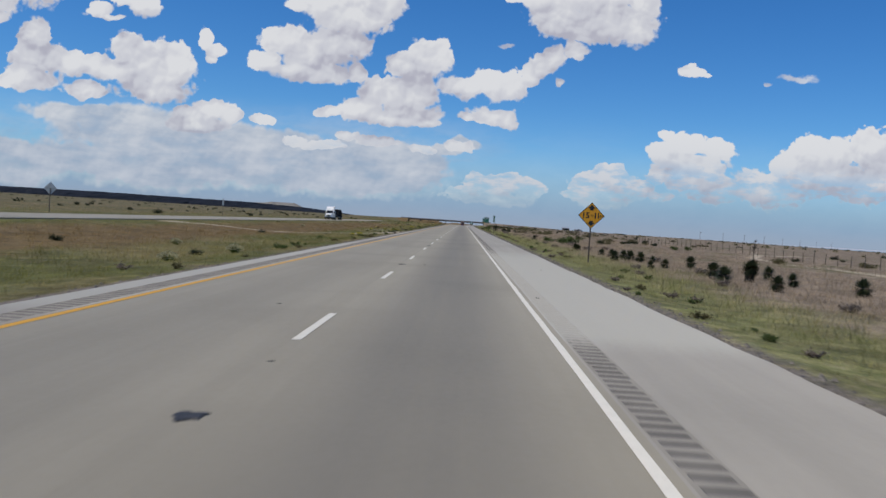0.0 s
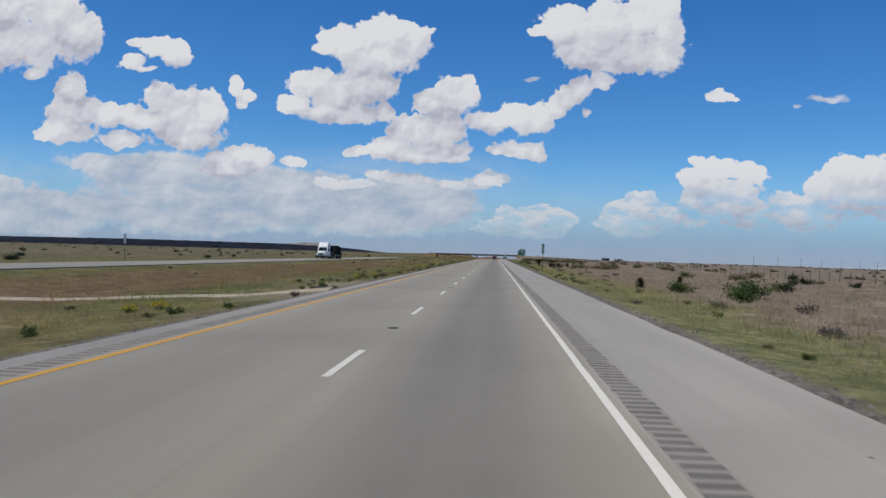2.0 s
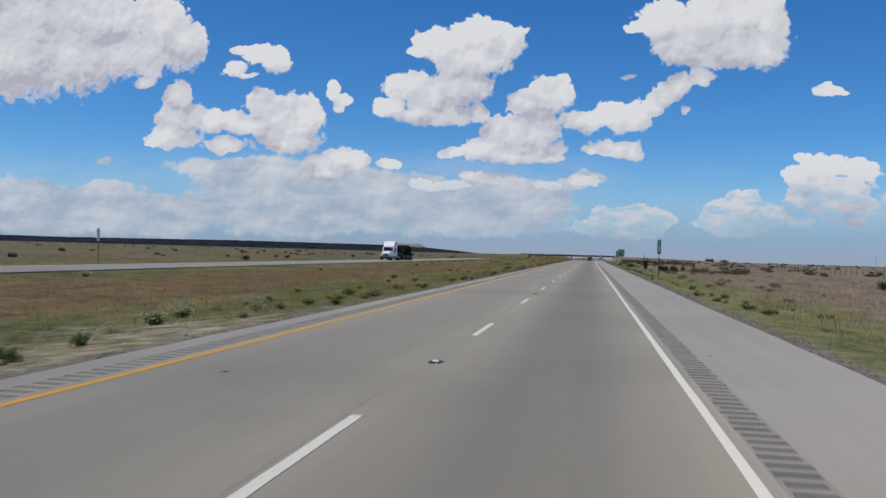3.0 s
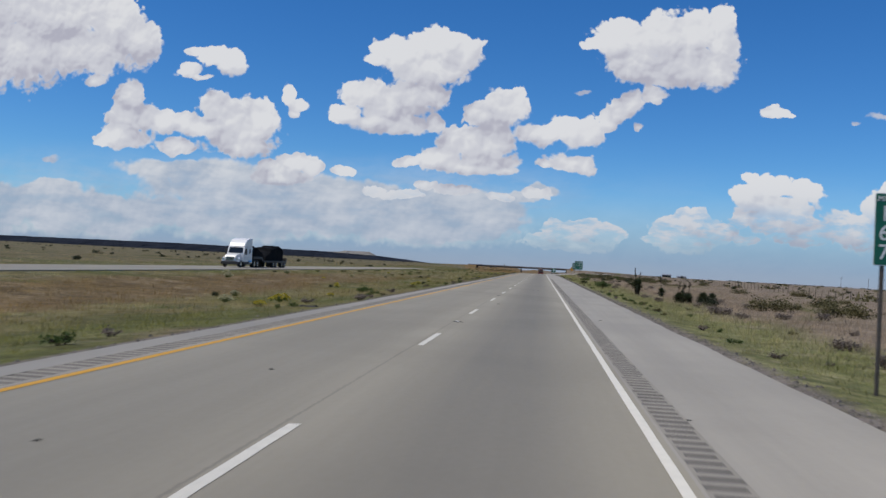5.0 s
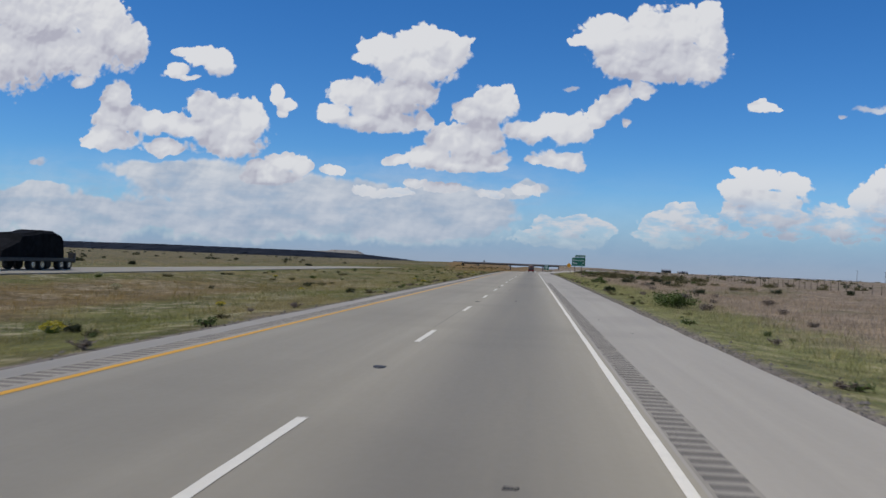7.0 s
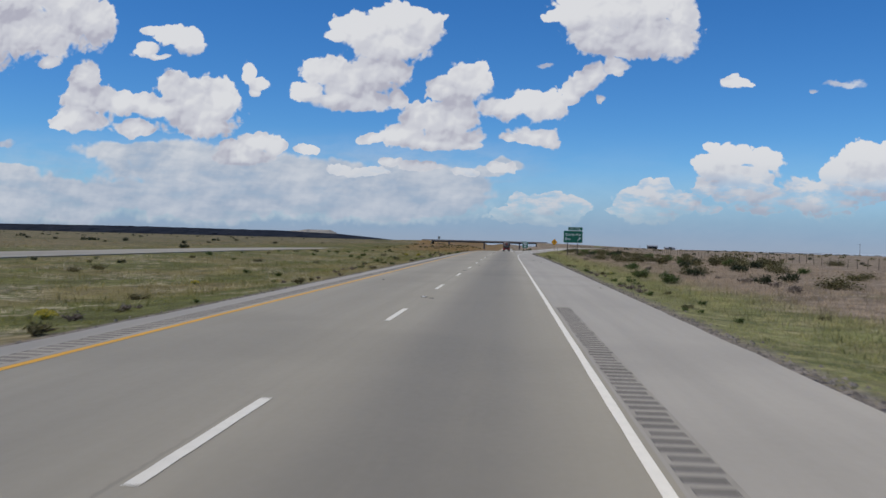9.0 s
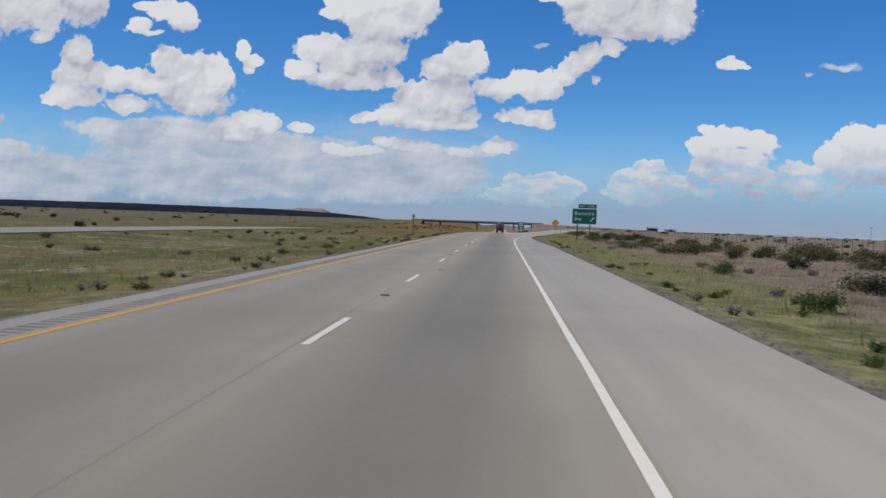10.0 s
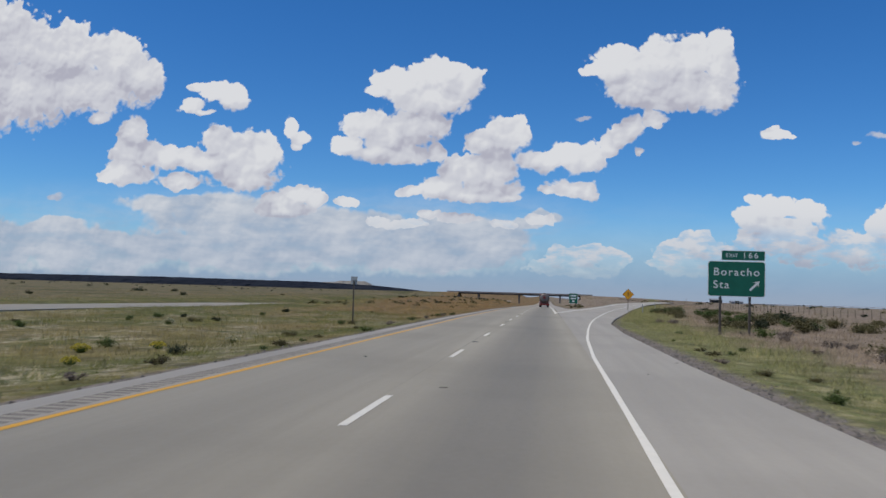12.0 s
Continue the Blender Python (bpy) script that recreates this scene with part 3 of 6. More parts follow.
def tri_mesh(name, verts, mat):
    """A mesh of loose triangles from an array of (n, 3, 3)."""
    n = len(verts)
    me = bpy.data.meshes.new(name)
    me.vertices.add(n * 3)
    me.vertices.foreach_set("co", np.asarray(verts, dtype=np.float32).reshape(-1))
    me.loops.add(n * 3)
    me.loops.foreach_set("vertex_index", np.arange(n * 3, dtype=np.int32))
    me.polygons.add(n)
    me.polygons.foreach_set("loop_start", np.arange(0, n * 3, 3, dtype=np.int32))
    me.materials.append(MAT[mat])
    me.update(calc_edges=True)
    return me


def box(bm, x0, x1, y0, y1, z0, z1, bevel=0.0):
    vs = bmesh.ops.create_cube(bm, size=1, matrix=Matrix.Translation(((x0 + x1) / 2, (y0 + y1) / 2, (z0 + z1) / 2)) @ Matrix.Diagonal((x1 - x0, y1 - y0, z1 - z0, 1)))["verts"]
    if bevel:
        bmesh.ops.bevel(bm, geom=list({e for v in vs for e in v.link_edges}), offset=bevel, segments=2, profile=0.6, affect="EDGES")
    return bm


def tube(bm, a, b, ra, rb, sides=8):
    a, b = Vector(a), Vector(b)
    m = Matrix.Translation((a + b) / 2) @ (b - a).to_track_quat("Z", "Y").to_matrix().to_4x4()
    bmesh.ops.create_cone(bm, cap_ends=True, segments=sides, radius1=ra, radius2=rb, depth=(b - a).length, matrix=m)
    return bm


def prism(bm, outline, y0, y1):
    """A flat plate with an outline in x and z, from y0 to y1."""
    front, back = [bm.verts.new((x, y0, z)) for x, z in outline], [bm.verts.new((x, y1, z)) for x, z in outline]
    bm.faces.new(front)
    bm.faces.new(back[::-1])
    for i in range(len(outline)):
        j = (i + 1) % len(outline)
        bm.faces.new((front[j], front[i], back[i], back[j]))
    bmesh.ops.recalc_face_normals(bm, faces=bm.faces)
    return bm


def rounded(x0, x1, z0, z1, r, n=5):
    pts = []
    for cx, cz, a0 in ((x1 - r, z1 - r, 0), (x0 + r, z1 - r, 90), (x0 + r, z0 + r, 180), (x1 - r, z0 + r, 270)):
        for i in range(n + 1):
            a = radians(a0 + 90 * i / n)
            pts.append((cx + r * math.cos(a), cz + r * math.sin(a)))
    return pts


def lettering(name, words, size, x, z, y, mat, parent, align="LEFT", spacing=1.0, bold=0.008):
    """Raised sign letters that face towards -y."""
    cu = bpy.data.curves.new(name, "FONT")
    cu.body, cu.size, cu.extrude, cu.align_x, cu.align_y, cu.space_character = words, size, 0.002, align, "CENTER", spacing
    cu.offset = size * bold
    ob = bpy.data.objects.new(name, cu)
    scene.collection.objects.link(ob)
    me = bpy.data.meshes.new_from_object(ob.evaluated_get(bpy.context.evaluated_depsgraph_get()))
    bpy.data.objects.remove(ob)
    me.transform(pose(x, y, z, 90, 0, 0))
    me.materials.clear()
    me.materials.append(MAT[mat])
    o = new(name, me)
    o.parent = parent
    return o


# ---- the lie of the land ----
def shift(y):
    """The highway runs dead straight."""
    return 0.0 * np.asarray(y, dtype=float)


def grade(y):
    """The height of our carriageway, which dips into a cut under the bridge."""
    return np.interp(np.asarray(y, dtype=float), [-200, 380, 430, 480, 540, 629, 760, 900, 1050, 1300, 5000],
                     [0, 0, -0.12, -0.42, -1.02, -1.92, -3.3, -4.6, -5.4, -5.6, -8])


def far_grade(y):
    return grade(y) - 0.28


def land_height(x, y):
    x, y = np.asarray(x, dtype=float), np.asarray(y, dtype=float)
    s = shift(y)
    natural = np.where(x > 0, -0.28 - 0.0062 * np.clip(x - 30, 0, 1400), -0.40 + 0.0005 * np.clip(-x - 60, 0, 4000))
    natural = natural - 0.011 * np.clip(y - 1010, 0, 2500) * np.clip((x + 150) / 80, 0, 1)
    roll = 0.10 * np.sin(x * 0.11 + 0.4) * np.sin(y * 0.07 + 1) + 0.06 * np.sin(x * 0.31 + y * 0.17)
    far = np.clip((np.abs(x - 0.8) - 9) / 8, 0, 1)
    natural = natural + roll * far
    # a long spoil bank in the median before the bridge
    rise = np.clip((y - 472) / 90, 0, 1)
    rise = rise * rise * (3 - 2 * rise) * np.clip((690 - y) / 130, 0, 1)
    rough = 0.22 * np.sin(y * 0.13) * np.sin(x * 0.4 + y * 0.05) + 0.12 * np.sin(y * 0.37 + x * 0.6)
    natural = natural + rise * np.exp(-((x + 25.5) / 6.2) ** 4) * (1.15 + rough)
    # the shallow ditch in the median
    natural = natural - 0.25 * np.exp(-((x - s + 19) / 7) ** 2) * np.clip((480 - y) / 100, 0, 1)
    # the median is dug out where the crossing road passes over
    dug = np.clip((y - 660) / 110, 0, 1) * np.clip((x + 36) / 3, 0, 1) * np.clip((-3 - x) / 3, 0, 1)
    natural = natural + np.minimum(grade(y) - 0.35 - natural, 0) * dug
    d1 = np.maximum(np.maximum(x - (6.6 + s), (-5.15 + s) - x), 0)
    r = grade(y)
    z = np.clip(natural, r - 0.02 - 0.10 * d1, r - 0.02 + 0.19 * d1)
    d2 = np.maximum(np.maximum(x - (-33.0 + s), (-43.5 + s) - x), 0)
    o = far_grade(y)
    z = np.clip(z, o - 0.02 - 0.14 * d2, o - 0.02 + 0.20 * d2)
    return z


def on_land(x, y):
    return float(land_height(x, y))


def graded(points):
    """Sorted breakpoints: (start, end, step) runs joined."""
    out = []
    for a, b, st in points:
        out += list(np.arange(a, b, st))
    return np.array(out)


def sheet(name, xs, ys, height, mat, smooth=True):
    gx, gy = np.meshgrid(xs, ys)
    gz = height(gx, gy)
    nx, ny = len(xs), len(ys)
    verts = np.stack([gx, gy, gz], -1).reshape(-1, 3)
    i = np.arange(ny - 1)[:, None] * nx + np.arange(nx - 1)[None, :]
    faces = np.stack([i, i + 1, i + 1 + nx, i + nx], -1).reshape(-1, 4)
    return new(name, mesh_of(name, verts.tolist(), faces.tolist(), mat, smooth))


gx = np.concatenate([[-4800, -3800, -3000, -2300, -1700, -1250, -900, -650, -480, -360, -270, -200, -150, -115, -90, -75], np.arange(-64, 48, 1.0) + 0.2,
                     [50, 56, 64, 75, 90, 115, 150, 200, 270, 360, 480, 650, 900, 1250, 1700, 2300, 3000, 3800, 4800]])
gy = np.concatenate([[-4800, -3000, -1500, -700, -300, -150, -80], np.arange(-40, 520, 2.5), np.arange(520, 1000, 8.0), [1010, 1050, 1120, 1250, 1450, 1750, 2200, 2800, 3600, 4400, 5200]])


RAMP_TOP = 0.05


def ground_height(x, y):
    z = land_height(x, y)
    s = shift(y)
    under = ((x > -4.7 + s) & (x < 6.3 + s)) | ((x > -43.2 + s) & (x < -33.2 + s))
    z = np.where(under, z - 0.12, z)
    # the bed of the exit ramp
    ya = np.asarray(y, dtype=float)
    a = np.interp(ya, [460, 470, 480, 505, 540, 600, 700], [3.7, 3.7, 4.4, 8.6, 13.9, 23.2, 42])
    b = np.interp(ya, [425, 440, 470, 500, 540, 600, 700], [6.7, 8.1, 11.7, 15.2, 21, 31, 50.5])
    g = grade(ya)
    k = np.clip((ya - 430) / 130, 0, 1)
    bed = g * (1 - k) + RAMP_TOP * k - 0.12
    on = (ya > 428) & (ya < 700) & (x > a - 0.9) & (x < b + 0.35)
    return np.where(on, np.minimum(z, bed), z)


ground = sheet("ground", gx, gy, ground_height, "land")
tagged(ground, "dry desert grassland with olive and tan grass and bare soil", "ground", kind="structure")

# ---- pavement ----
YS = np.concatenate([np.arange(-80, 520, 4.0), np.arange(520, 1300, 10.0)])


def strip(name, x0, x1, mat, lift, ys=YS, prof=grade, wob=(0.0, 0.0), cols=2, parent=None):
    """A ribbon of the road, from x0 to x1 (numbers or functions of y)."""
    verts, faces = [], []
    for k, y in enumerate(ys):
        a = (x0(y) if callable(x0) else x0) + float(shift(y))
        b = (x1(y) if callable(x1) else x1) + float(shift(y))
        w0, w1 = (wob[0] * noise.noise((y * 0.9, 3.1, 0)) + wob[0] * noise.noise((y * 0.23, 1.1, 0))), (wob[1] * noise.noise((y * 0.9, 7.7, 0)) + wob[1] * noise.noise((y * 0.23, 5.7, 0)))
        for c in range(cols):
            x = a + w0 + (b + w1 - a - w0) * c / (cols - 1)
            verts.append((x, y, float(prof(y)) + lift))
    for k in range(len(ys) - 1):
        for c in range(cols - 1):
            i = k * cols + c
            faces.append((i, i + 1, i + 1 + cols, i + cols))
    ob = new(name, mesh_of(name, verts, faces, mat))
    if parent is not None:
        ob.parent = parent
    return ob


def slab(ob, depth):
    """Gives a ribbon real thickness downwards."""
    m = ob.modifiers.new("thickness", "SOLIDIFY")
    m.thickness, m.offset = depth, -1
    return ob


fine_ys = np.concatenate([np.arange(-80, 400, 1.5), np.arange(400, 1300, 10.0)])
road = slab(strip("road", -3.74, 3.74, "lane", 0.0), 0.1)
tagged(road, "aged grey asphalt lanes of a divided highway", "road", kind="structure")


def ramp_left(y):
    """The lane line on the right: straight, then swinging off with the exit ramp."""
    return float(np.interp(y, [-200, 375, 392, 403, 414, 424, 436, 450, 470, 497, 540, 600, 700], [3.56, 3.64, 3.84, 4.16, 4.72, 5.32, 6.2, 7.45, 9.4, 12.5, 18.6, 28.4, 48]))


def pave_right(y):
    return float(np.interp(y, [-200, 30, 120, 280, 340, 375, 390, 410, 425, 440, 470, 500, 540, 600, 700], [6.5, 6.5, 6.4, 6.5, 6.6, 6.5, 6.2, 6.25, 6.7, 8.1, 11.7, 15.2, 21, 31, 50.5]))


RIGHT_BAND, LEFT_BAND = (3.74, 4.30), (-4.38, -3.74)
shoulder_l = slab(strip("shoulder_left", -4.76, LEFT_BAND[0], "shoulder", 0.0, fine_ys, wob=(0.07, 0.0)), 0.1)
tagged(shoulder_l, "narrow pale asphalt shoulder along the median", "shoulder", kind="structure")
end_y = 298.0
shoulder_near = np.concatenate([np.arange(-80, end_y, 1.5), [end_y]])
sh_r = slab(strip("shoulder_right", RIGHT_BAND[1], pave_right, "shoulder", 0.0, shoulder_near, wob=(0.0, 0.07)), 0.1)
tagged(sh_r, "wide pale asphalt shoulder with a ragged gravel edge", "shoulder", kind="structure")
far_sh = np.concatenate([[end_y], np.arange(300, 700, 2.5)])


def ramp_grade(y):
    """The exit ramp stays at the height of the plain while the highway dips."""
    g = float(grade(y))
    k = min(max((y - 430) / 130, 0), 1)
    return g * (1 - k) + RAMP_TOP * k


def ramp_inner(y):
    return float(np.interp(y, [-200, 470, 480, 505, 540, 600, 700], [3.74, 3.74, 4.4, 8.6, 13.9, 23.2, 42]))


sh_x = slab(strip("exit_ramp", ramp_inner, pave_right, "shoulder", 0.0, far_sh, prof=lambda y: ramp_grade(y), cols=4), 0.1)
tagged(sh_x, "pale asphalt exit lane curving away to a ramp", "ramp", kind="structure")
sh_f = slab(strip("shoulder_right", 3.74, 6.4, "shoulder", -0.006, np.arange(470, 1300, 10.0)), 0.1)
tagged(sh_f, "pale asphalt shoulder past the exit gore", "shoulder", kind="structure")


def rumble(name, band, groove, y0, y1, pitch=0.305, seed=1):
    """A band of the shoulder with milled grooves across it, 18 cm long, 16 mm deep, their ends worn unevenly."""
    r = random.Random(seed)
    verts, faces, mats, known = [], [], [], {}
    dip = [(0.0, 0.0), (0.025, -0.011), (0.075, -0.017), (0.135, -0.012), (0.185, 0.0)]

    def corner(x, y, dz):
        key = (round(x, 4), round(y, 4), round(dz, 5))
        if key not in known:
            known[key] = len(verts)
            verts.append((x, y, float(grade(y)) + dz))
        return known[key]

    def face(mat, *places):
        faces.append(tuple(corner(*p) for p in places))
        mats.append(mat)

    for k in range(int((y1 - y0) / pitch)):
        a = y0 + k * pitch
        b = a + pitch if a + 2 * pitch <= y1 else y1
        g0, g1 = groove[0] + r.uniform(0, 0.05), groove[1] - r.uniform(0, 0.06)
        worn = r.uniform(0.65, 1.0)
        face(0, (band[0], a, 0), (groove[0], a, 0), (groove[0], b, 0), (band[0], b, 0))
        face(0, (groove[1], a, 0), (band[1], a, 0), (band[1], b, 0), (groove[1], b, 0))
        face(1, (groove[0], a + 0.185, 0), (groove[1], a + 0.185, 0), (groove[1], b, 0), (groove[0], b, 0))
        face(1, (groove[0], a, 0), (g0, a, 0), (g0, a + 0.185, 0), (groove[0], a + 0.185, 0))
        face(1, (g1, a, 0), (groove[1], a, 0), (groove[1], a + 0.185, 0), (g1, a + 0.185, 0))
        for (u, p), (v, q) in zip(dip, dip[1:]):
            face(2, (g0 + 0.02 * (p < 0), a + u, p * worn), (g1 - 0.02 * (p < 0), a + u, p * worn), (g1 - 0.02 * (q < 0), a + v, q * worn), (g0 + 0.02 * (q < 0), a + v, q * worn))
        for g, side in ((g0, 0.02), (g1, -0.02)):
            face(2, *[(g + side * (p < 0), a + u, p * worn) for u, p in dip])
    me = mesh_of(name, verts, faces, "shoulder")
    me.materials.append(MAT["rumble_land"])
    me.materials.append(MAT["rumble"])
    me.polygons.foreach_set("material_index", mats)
    return tagged(new(name, me), "milled rumble strip grooves in the asphalt shoulder", "rumble strip", kind="structure")


rumble("rumble_strip", RIGHT_BAND, (3.775, 4.185), -80, end_y, seed=1)
rumble("rumble_strip", LEFT_BAND, (-4.27, -3.80), -80, 520, seed=2)
strip_far = slab(strip("shoulder_inner", LEFT_BAND[0], LEFT_BAND[1], "shoulder", 0.0, np.arange(520, 1300, 10.0)), 0.1)
tagged(strip_far, "pale asphalt strip beside the yellow edge line", "shoulder", kind="structure")

line_ys = np.concatenate([np.arange(-80, 460, 1.0), np.arange(460, 1300, 8.0)])
yel = strip("edge_line_yellow", -3.69, -3.555, "yellow_paint", 0.004, line_ys, wob=(0.008, 0.008))
tagged(yel, "solid yellow painted edge line on asphalt", "road marking", kind="structure")
exit_ys = np.concatenate([np.arange(-80, 380, 1.0), np.arange(380, 600, 2.0)])
wht = strip("edge_line_white", lambda y: ramp_left(y) - 0.055, lambda y: ramp_left(y) + 0.055, "white_paint", 0.005, exit_ys, prof=lambda y: ramp_grade(y), wob=(0.008, 0.008))
tagged(wht, "solid white painted edge line curving off with the exit", "road marking", kind="structure")
gore_ys = np.arange(460, 1300, 6.0)
gl = strip("edge_line_white", 3.34, 3.58, "white_paint", 0.005, gore_ys)
tagged(gl, "solid white painted line past the exit gore", "road marking", kind="structure")
GORE = ([460, 480, 505, 540, 600, 700], [3.46, 6.1, 9.75, 14.8, 24.1, 42.9])
gr = strip("edge_line_white", lambda y: float(np.interp(y, *GORE)) - 0.15, lambda y: float(np.interp(y, *GORE)) + 0.15,
           "white_paint", 0.008, np.arange(460, 640, 2.5), prof=lambda y: max(ramp_grade(y), float(grade(y))))
tagged(gr, "white painted line along the left edge of the ramp", "road marking", kind="structure")
# the wedge of pavement between highway and ramp
wedge = slab(strip("gore_pavement", 3.74, lambda y: ramp_inner(y) + 0.05, "shoulder", -0.012, np.arange(470, 512, 3.0), prof=lambda y: 0.5 * float(grade(y)) + 0.5 * ramp_grade(y)), 0.1)
tagged(wedge, "pale asphalt wedge at the exit gore", "gore", kind="structure")

far_road = slab(strip("far_road", -43.2, -33.7, "far_road", 0.0, prof=far_grade, cols=4), 0.1)
tagged(far_road, "sun-bleached pavement of the opposite carriageway", "road", kind="structure")

# dirt crossover in the median and a caliche track on the plain
def track(name, points, width, label, lift=0.03, seed=1.0):
    pts = [Vector((x, y, 0)) for x, y in points]
    verts, faces, cols = [], [], 7
    n = 0
    for a, b in zip(pts, pts[1:]):
        steps = max(2, int((b - a).length / 1.2))
        side = (b - a).normalized().cross(Vector((0, 0, 1)))
        for k in range(steps):
            c = a.lerp(b, k / steps)
            w = width(c.x, c.y) if callable(width) else width
            wl = w / 2 * (1 + 0.35 * noise.noise((n * 0.23, seed, 0)))
            wr = w / 2 * (1 + 0.35 * noise.noise((n * 0.23, seed + 9, 0)))
            for i in range(cols):
                f = i / (cols - 1)
                q = c - side * wl + side * (wl + wr) * f
                edge = 0.0 if 0 < i < cols - 1 else -0.06
                verts.append((q.x, q.y, on_land(q.x, q.y) + lift + edge + 0.012 * noise.noise((q.x * 0.8, q.y * 0.8, 0))))
            n += 1
    for k in range(n - 1):
        for i in range(cols - 1):
            j = k * cols + i
            faces.append((j, j + 1, j + 1 + cols, j + cols))
    ob = new(name, mesh_of(name, verts, faces, "caliche", True))
    return tagged(ob, label, "dirt road", kind="structure")


track("dirt_crossover", [(-5.1, 100), (-9, 99.5), (-16, 98.5), (-33.2, 97.5)], lambda x, y: 2.5 + 3.6 * max(0, 1 - (-5.1 - x) / 5.0) + 3.0 * max(0, 1 - (x + 33.2) / 6), "pale caliche crossover across the grassy median", seed=2.0)
track("dirt_track", [(30.5, 40), (31, 62), (32.5, 82), (35, 100), (44, 122), (60, 140)], 1.6, "pale caliche ranch track through dry grass", seed=5.0)

# ---- distance: ridge and mesa ----
def ridge(name, az0, az1, dist, top, mat, label, rough, seed):
    """A long tableland: crest and foot along an arc round the plain."""
    verts, faces, n, rows = [], [], 220, 6
    for k in range(n + 1):
        a = az0 + (az1 - az0) * k / n
        h = top(a) + rough * noise.noise((a * 1.9, seed, 0)) + rough * 0.5 * noise.noise((a * 7.0, seed, 3))
        for r in range(rows):
            f = r / (rows - 1)
            d = dist + 260 * f + 40 * noise.noise((a * 3, r * 0.7, seed))
            z = -12 + (h + 12) * (f ** 0.75) + (0 if r in (0, rows - 1) else rough * 0.6 * noise.noise((a * 9, r, seed)))
            verts.append((d * math.sin(radians(a)), 180 + d * math.cos(radians(a)), z))
        verts.append(((dist + 500) * math.sin(radians(a)), 180 + (dist + 500) * math.cos(radians(a)), -12))
    w = rows + 1
    for k in range(n):
        for r in range(rows):
            i = k * w + r
            faces.append((i, i + w, i + w + 1, i + 1))
    ob = new(name, mesh_of(name, verts, faces, mat))
    return tagged(ob, label, "ridge", kind="structure")


ridge("backdrop_ridge", -75, -7.2, 3900, lambda a: float(np.interp(a, [-75, -60, -37, -34, -31, -24, -15, -11, -8.6, -7.2], [26, 27, 27, 26, 28, 33, 31, 22, 8, -2])), "mesa_dark",
      "long dark wooded ridge on the horizon", 1.6, 4.0)
ridge("backdrop_mesa", -16.5, -10.9, 4300, lambda a: float(np.interp(a, [-16.5, -15.5, -13.6, -13.2, -11.6, -11.2, -10.9], [15, 30, 36, 43, 43, 29, 8])), "mesa_pale",
      "pale flat-topped mesa beyond the dark ridge", 0.8, 8.0)
# the low hills get their haze from the pale blue of their colour
ridge("backdrop_hills", -7.5, 60, 4300, lambda a: float(np.interp(a, [-7.5, -5, 0, 12, 20, 24, 60], [-4, -13, -14, -16, -14, -9, -9])), "hills_hazed",
      "low hills on the horizon in a painted haze tint", 0.8, 11.0)

# ---- lane dashes: one piece each ----
def dash_mesh():
    bm = bmesh.new()
    n = 9
    left, right = [], []
    for i in range(n + 1):
        y = 3.23 * i / n
        left.append(bm.verts.new((-0.062 + 0.008 * noise.noise((y * 2, 1, 0)), y, 0.005)))
        right.append(bm.verts.new((0.062 + 0.008 * noise.noise((y * 2, 4, 0)), y, 0.005)))
    for i in range(n):
        bm.faces.new((left[i], right[i], right[i + 1], left[i + 1]))
    me = bpy.data.meshes.new("lane_dash")
    bm.to_mesh(me)
    bm.free()
    me.materials.append(MAT["white_paint"])
    return me


DASH = dash_mesh()
for k in range(-4, 75):
    y = 12.192 * k
    d = new("lane_dash", DASH)
    d.parent = road
    d.location = (float(shift(y)), y, float(grade(y)))
    d.rotation_euler = (math.atan2(float(grade(y + 3)) - float(grade(y)), 3), 0, 0)


# ---- raised pavement markers on their bitumen pads ----
def marker(y, whole):
    t = thing("pavement_marker", (float(shift(y)), y, float(grade(y))))
    bm = bmesh.new()
    ring, top = [], []
    for i in range(14):
        a = 2 * math.pi * i / 14
        r = 1 + 0.85 * noise.noise((math.cos(a) * 2.6, math.sin(a) * 2.6, y))
        ring.append(bm.verts.new((0.11 * r * math.cos(a), 0.19 * r * math.sin(a), 0.0)))
        top.append(bm.verts.new((0.09 * r * math.cos(a), 0.16 * r * math.sin(a), 0.013)))
    bm.faces.new(top)
    for i in range(14):
        j = (i + 1) % 14
        bm.faces.new((ring[i], ring[j], top[j], top[i]))
    part("bitumen_pad", bm, "bitumen", t, "ragged black bitumen pad")
    if whole:
        bm = bmesh.new()
        vs = [bm.verts.new(v) for v in ((-.05, -.05, .012), (.05, -.05, .012), (.05, .05, .012), (-.05, .05, .012), (-.042, -.022, .03), (.042, -.022, .03), (.042, .022, .03), (-.042, .022, .03))]
        for f in ((4, 5, 6, 7), (0, 1, 5, 4), (1, 2, 6, 5), (2, 3, 7, 6), (3, 0, 4, 7)):
            bm.faces.new([vs[i] for i in f])
        part("reflector", bm, "reflector", t, "white reflective block")
    return tagged(t, "black bitumen pad with a white reflector" if whole else "torn black bitumen pad on the lane line", "pavement marker", group="pavement markers along the lane line")


for k in range(-1, 22):
    marker(7.75 + 24.384 * k, k in (4, 7, 12))


